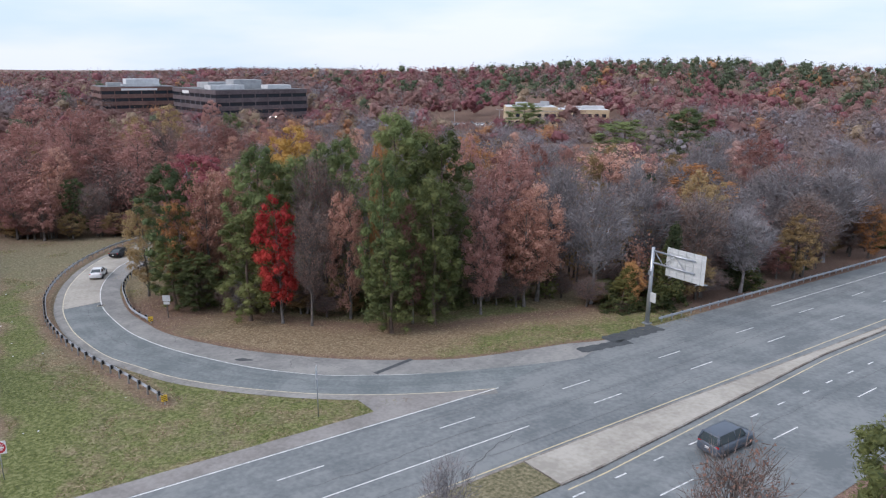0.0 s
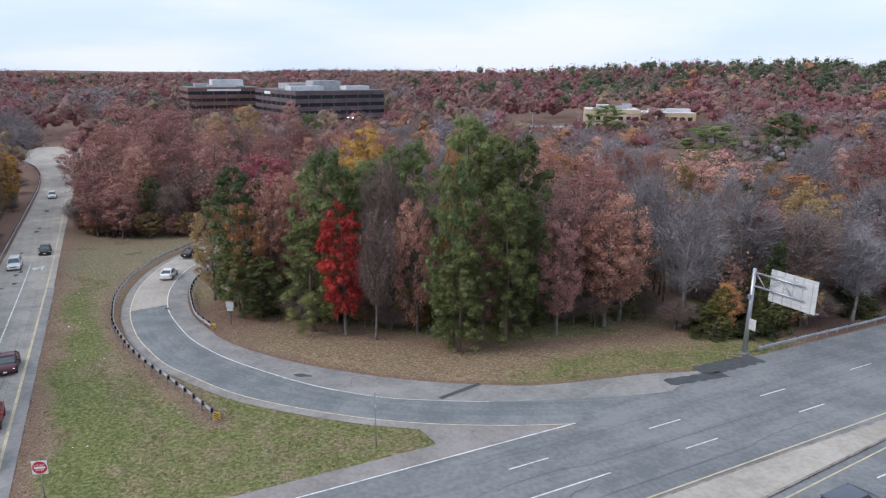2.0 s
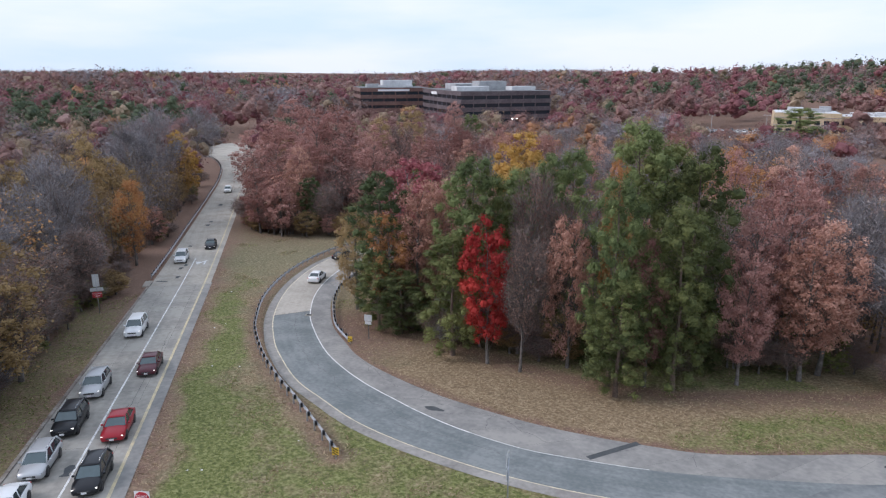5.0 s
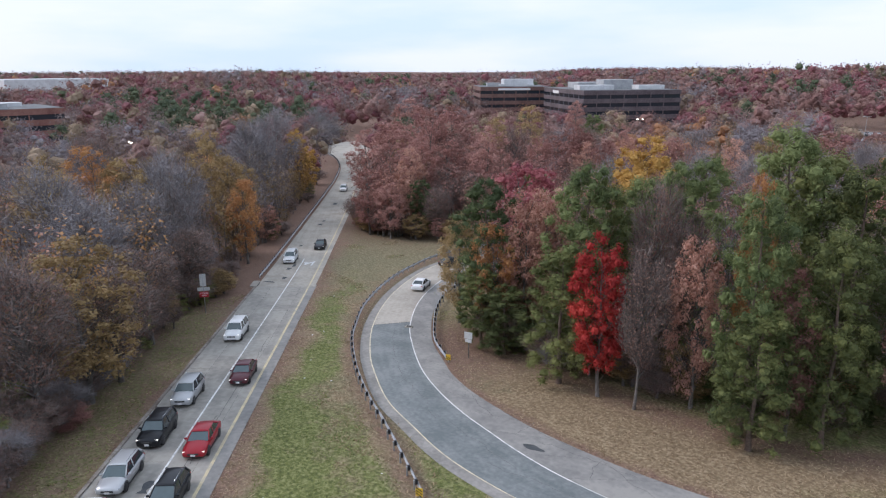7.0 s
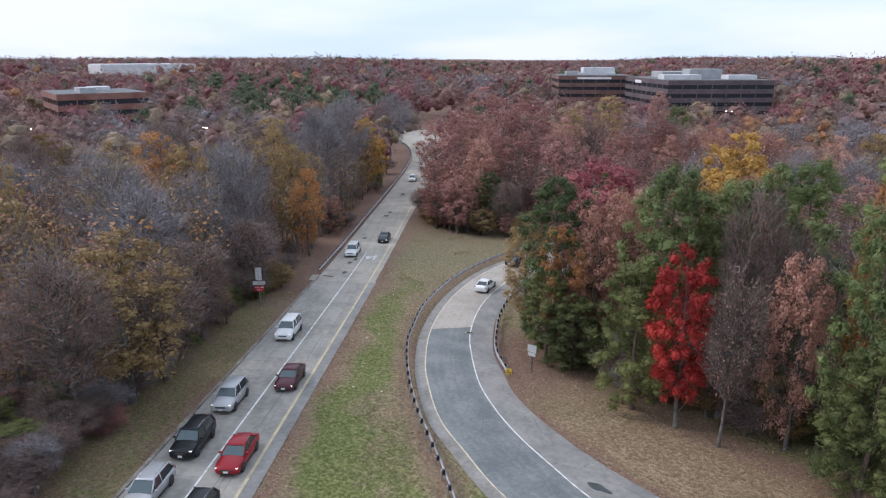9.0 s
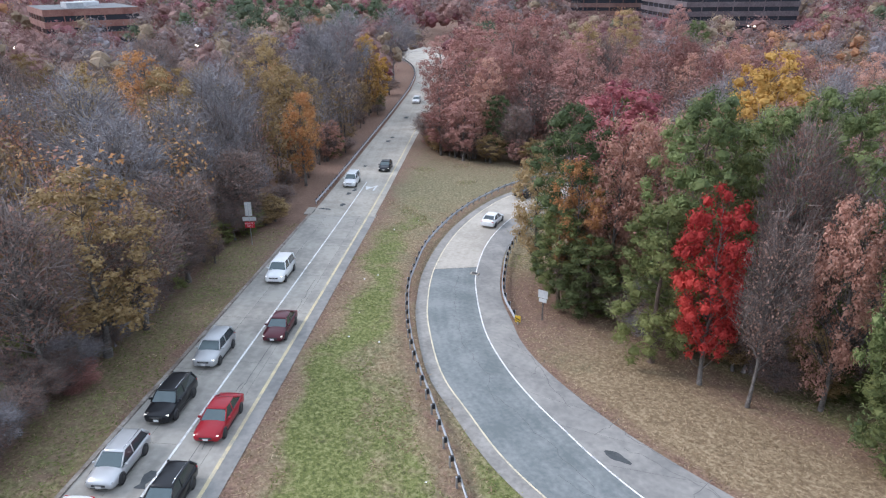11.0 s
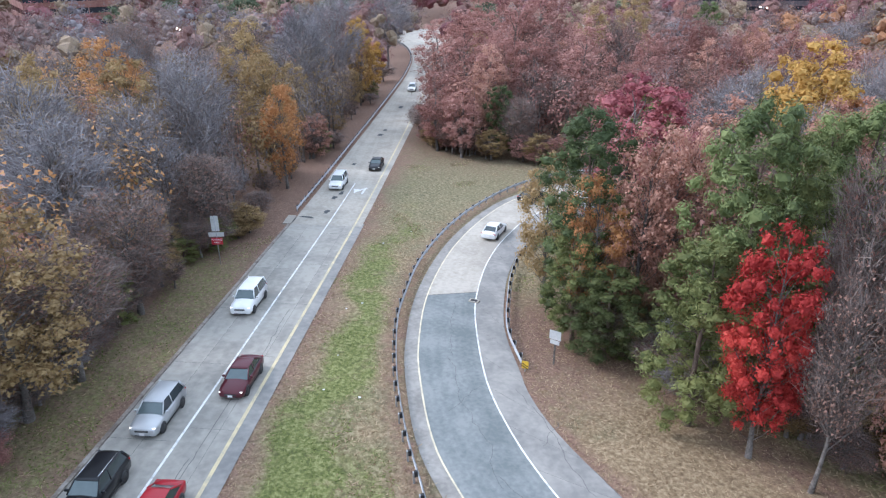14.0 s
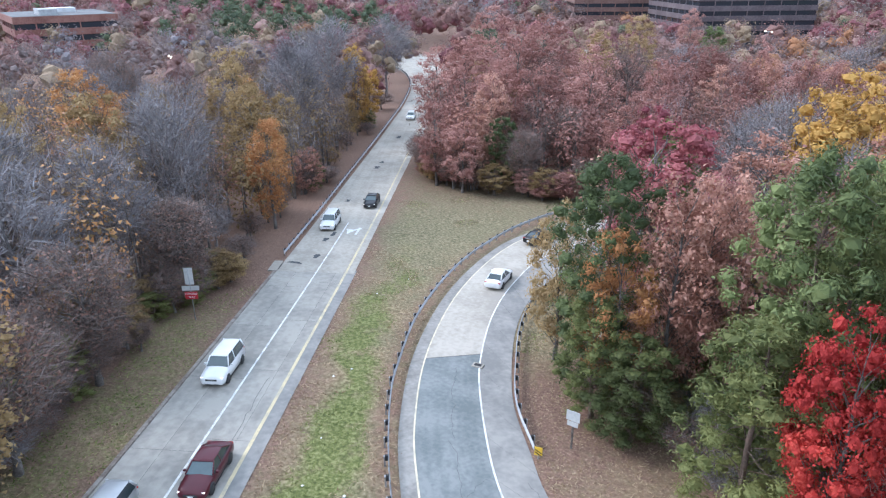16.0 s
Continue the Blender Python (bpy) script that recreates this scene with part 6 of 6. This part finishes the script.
def lot(cx, cy, a, b, turn):
    c, s = math.cos(radians(turn)), math.sin(radians(turn))
    left = even(np.array([(cx - a * c + b * s, cy - a * s - b * c), (cx + a * c + b * s, cy + a * s - b * c)]), 5.0)
    right = even(np.array([(cx - a * c - b * s, cy - a * s + b * c), (cx + a * c - b * s, cy + a * s + b * c)]), 5.0)
    structure("car_park", strip_mesh("car_park", left, right, 0.6, M_LOT, 6), "open asphalt car park", "car park")
    return c, s


LOTS = ((-140, 352, 55, 24, 20), (-218, 372, 30, 22, 64), (-45, 238, 40, 7, 8))
CAR_PAINT = [P_WHITE, P_SILVER, P_BLACK, P_GREY, P_RED]


def parked(mat):
    ob = thing("parked_car", "small parked car in the distant car park", "car", group="cars in the car park")
    part("body", loft("body", [(2.3, 0.75, 0.3, 0.65), (1.9, 0.88, 0.2, 0.8), (0.9, 0.9, 0.2, 0.95), (-1.6, 0.9, 0.2, 1.0), (-2.3, 0.8, 0.35, 0.8)], mat), ob)
    part("cabin", loft("cabin", [(1.0, 0.7, 0.9, 0.95), (0.3, 0.66, 0.9, 1.42), (-1.1, 0.66, 0.9, 1.42), (-1.8, 0.7, 0.9, 0.98)], M_GLASS), ob, "dark glass")
    part("roof", box("roof", (1.3, 1.2, 0.06), mat, (-0.4, 0, 1.46), 0.02), ob)
    return ob


rp = np.random.default_rng(8)
proto = [parked(m_) for m_ in CAR_PAINT]
first = [True] * len(proto)
for cx, cy, a, b, turn in LOTS:
    c, s = lot(cx, cy, a, b, turn)
    if b < 10:
        continue
    for row in range(-2, 3):
        for i in range(int(a * 2 / 3.0)):
            if rp.random() < 0.45:
                continue
            u, v = -a + 2 + i * 3.0, row * b / 2.6
            x, y = cx + u * c - v * s, cy + u * s + v * c
            k = int(rp.choice(5, p=(0.32, 0.28, 0.16, 0.16, 0.08)))
            m = pose(x, y, float(ground_z(x, y)) + 0.61, 0, 0, turn + 90)
            if first[k]:
                proto[k].matrix_basis, first[k] = m, False
            else:
                copy_thing(proto[k], m)


def street_lamp(x, y, h, lit):
    ob = thing("street_lamp", "tall car park lamp, lit" if lit else "tall unlit car park lamp post", "street lamp", pose(x, y, float(ground_z(x, y))), "car park lamps")
    part("pole", tube("pole", (0, 0, 0), (0, 0, h), 0.12, 0.07, M_METAL, 8), ob)
    part("arm", box("arm", (2.6, 0.12, 0.12), M_METAL, (0, 0, h)), ob)
    for s in (-1, 1):
        part("lamp_head", box("lamp_head", (0.55, 0.35, 0.2), M_STREET if lit else M_ROOF, (s * 1.4, 0, h - 0.05), 0.05), ob)


street_lamp(-192.5, 260.2, 10.6, True)
street_lamp(-206, 52, 13.0, True)
street_lamp(-240, 10, 11.5, True)
for x, y in ((-160, 345), (-131, 338), (-110, 352), (-215, 358), (-232, 385), (-90, 350)):
    street_lamp(x, y, 11.0, False)

# ---- grass, fallen leaves and litter on the verges ----
rv = np.random.default_rng(12)
sp = np.c_[rv.uniform(-112, 6, 190000), rv.uniform(4, 76, 190000)]
paved = near_line(sp, ramp_mid) < 3.4
e_in = np.interp(sp[:, 0], EDGE_IN[::-1, 0], EDGE_IN[::-1, 1])
o_out = np.interp(sp[:, 0], OUTER[::-1, 0], OUTER[::-1, 1])
h_s, s_s, s_l = sp @ HN, sp @ SN, sp @ SU
paved |= (sp[:, 0] > -78) & (sp[:, 1] < e_in + 0.15) & (sp[:, 1] > o_out - 1.0)
paved |= (h_s > -33.2) | ((s_s > -18.9) & (s_s < -10.05)) | (s_l < 14) | ((sp[:, 0] < -78) & (near_line(sp, ramp_mid) < 5.5))
sp = sp[~paved]
cg, cd, ct = cover(sp)
gz_ = ground_z(sp[:, 0], sp[:, 1])
lushness = np.array([noise.noise((x * 0.22, y * 0.22, 5)) for x, y in sp])
M_BLADE = material("green_grass_blades", [(0.098, 0.124, 0.028), (0.172, 0.200, 0.054), (0.275, 0.292, 0.11)], 0.6, 0.9, island=0.5, translucent=0.3)
M_STRAW = material("dry_grass_blades", [(0.21, 0.142, 0.082), (0.325, 0.235, 0.143), (0.45, 0.345, 0.225)], 0.6, 0.9, island=0.6, translucent=0.3)
M_FALLEN = material("fallen_leaves", [(0.125, 0.075, 0.052), (0.215, 0.138, 0.098), (0.36, 0.258, 0.188)], 0.5, 0.9, island=0.9)


def blades(sel, height, width, name, mat, label):
    p = np.c_[sp[sel], gz_[sel] - 0.02]
    n = len(p)
    a = rv.uniform(0, 2 * math.pi, n)
    w = np.c_[np.cos(a), np.sin(a), np.zeros(n)] * width
    tip = np.c_[rv.normal(0, 1.0, (n, 2)) * height, height * rv.uniform(0.25, 0.6, n)]
    me = quads_mesh(name, np.stack([p - w, p + w, p + tip], 1).reshape(-1, 3), mat, 3)
    tagged(new(name, me), label, "grass", kind="stuff")


r1 = rv.random(len(sp))
blades((cg > 0.12) & (cg + 0.5 * lushness > 0.36) & (r1 < 0.75), 0.17, 0.07, "grass", M_BLADE, "short green grass on the verge")
blades(((cd + 0.5 * lushness > 0.36) & (cg + 0.5 * lushness < 0.52)) & (r1 < 0.8), 0.20, 0.06, "dry_grass", M_STRAW, "dry tan grass on the verge")
sel = (ct + 0.6 * rv.random(len(sp)) > 1.05) & (r1 > 0.25)
pf = np.c_[sp[sel], gz_[sel] + 0.035]
me = quads_mesh("fallen_leaf_cover", sprays(pf, 0.085, rv, 3.5), M_FALLEN, 3)
tagged(new("fallen_leaf_cover", me), "brown fallen leaves along verges and wood edge", "fallen leaves", kind="stuff")


def scrap(x, y, s):
    bm = bmesh.new()
    bmesh.ops.create_icosphere(bm, subdivisions=1, radius=s)
    for vtx in bm.verts:
        vtx.co *= 0.6 + 0.6 * rv.random()
        vtx.co.z *= 0.45
    ob = new("litter_scrap", bm_mesh("litter_scrap", bm, M_SIGNWHITE))
    ob.matrix_basis = pose(x, y, float(ground_z(x, y)) + s * 0.25, 0, 0, rv.uniform(0, 360))
    tagged(ob, "white scrap of litter on the grass", "litter", "scraps of litter")


for i in range(17):
    l_, s_ = rv.uniform(42, 100), rv.uniform(-8.5, 2.0)
    x, y = srd(l_, s_)
    if near_line(np.array([(x, y)]), RAIL_OUT)[0] > 1.0 and near_line(np.array([(x, y)]), ramp_mid)[0] > 6:
        scrap(float(x), float(y), rv.uniform(0.06, 0.13))
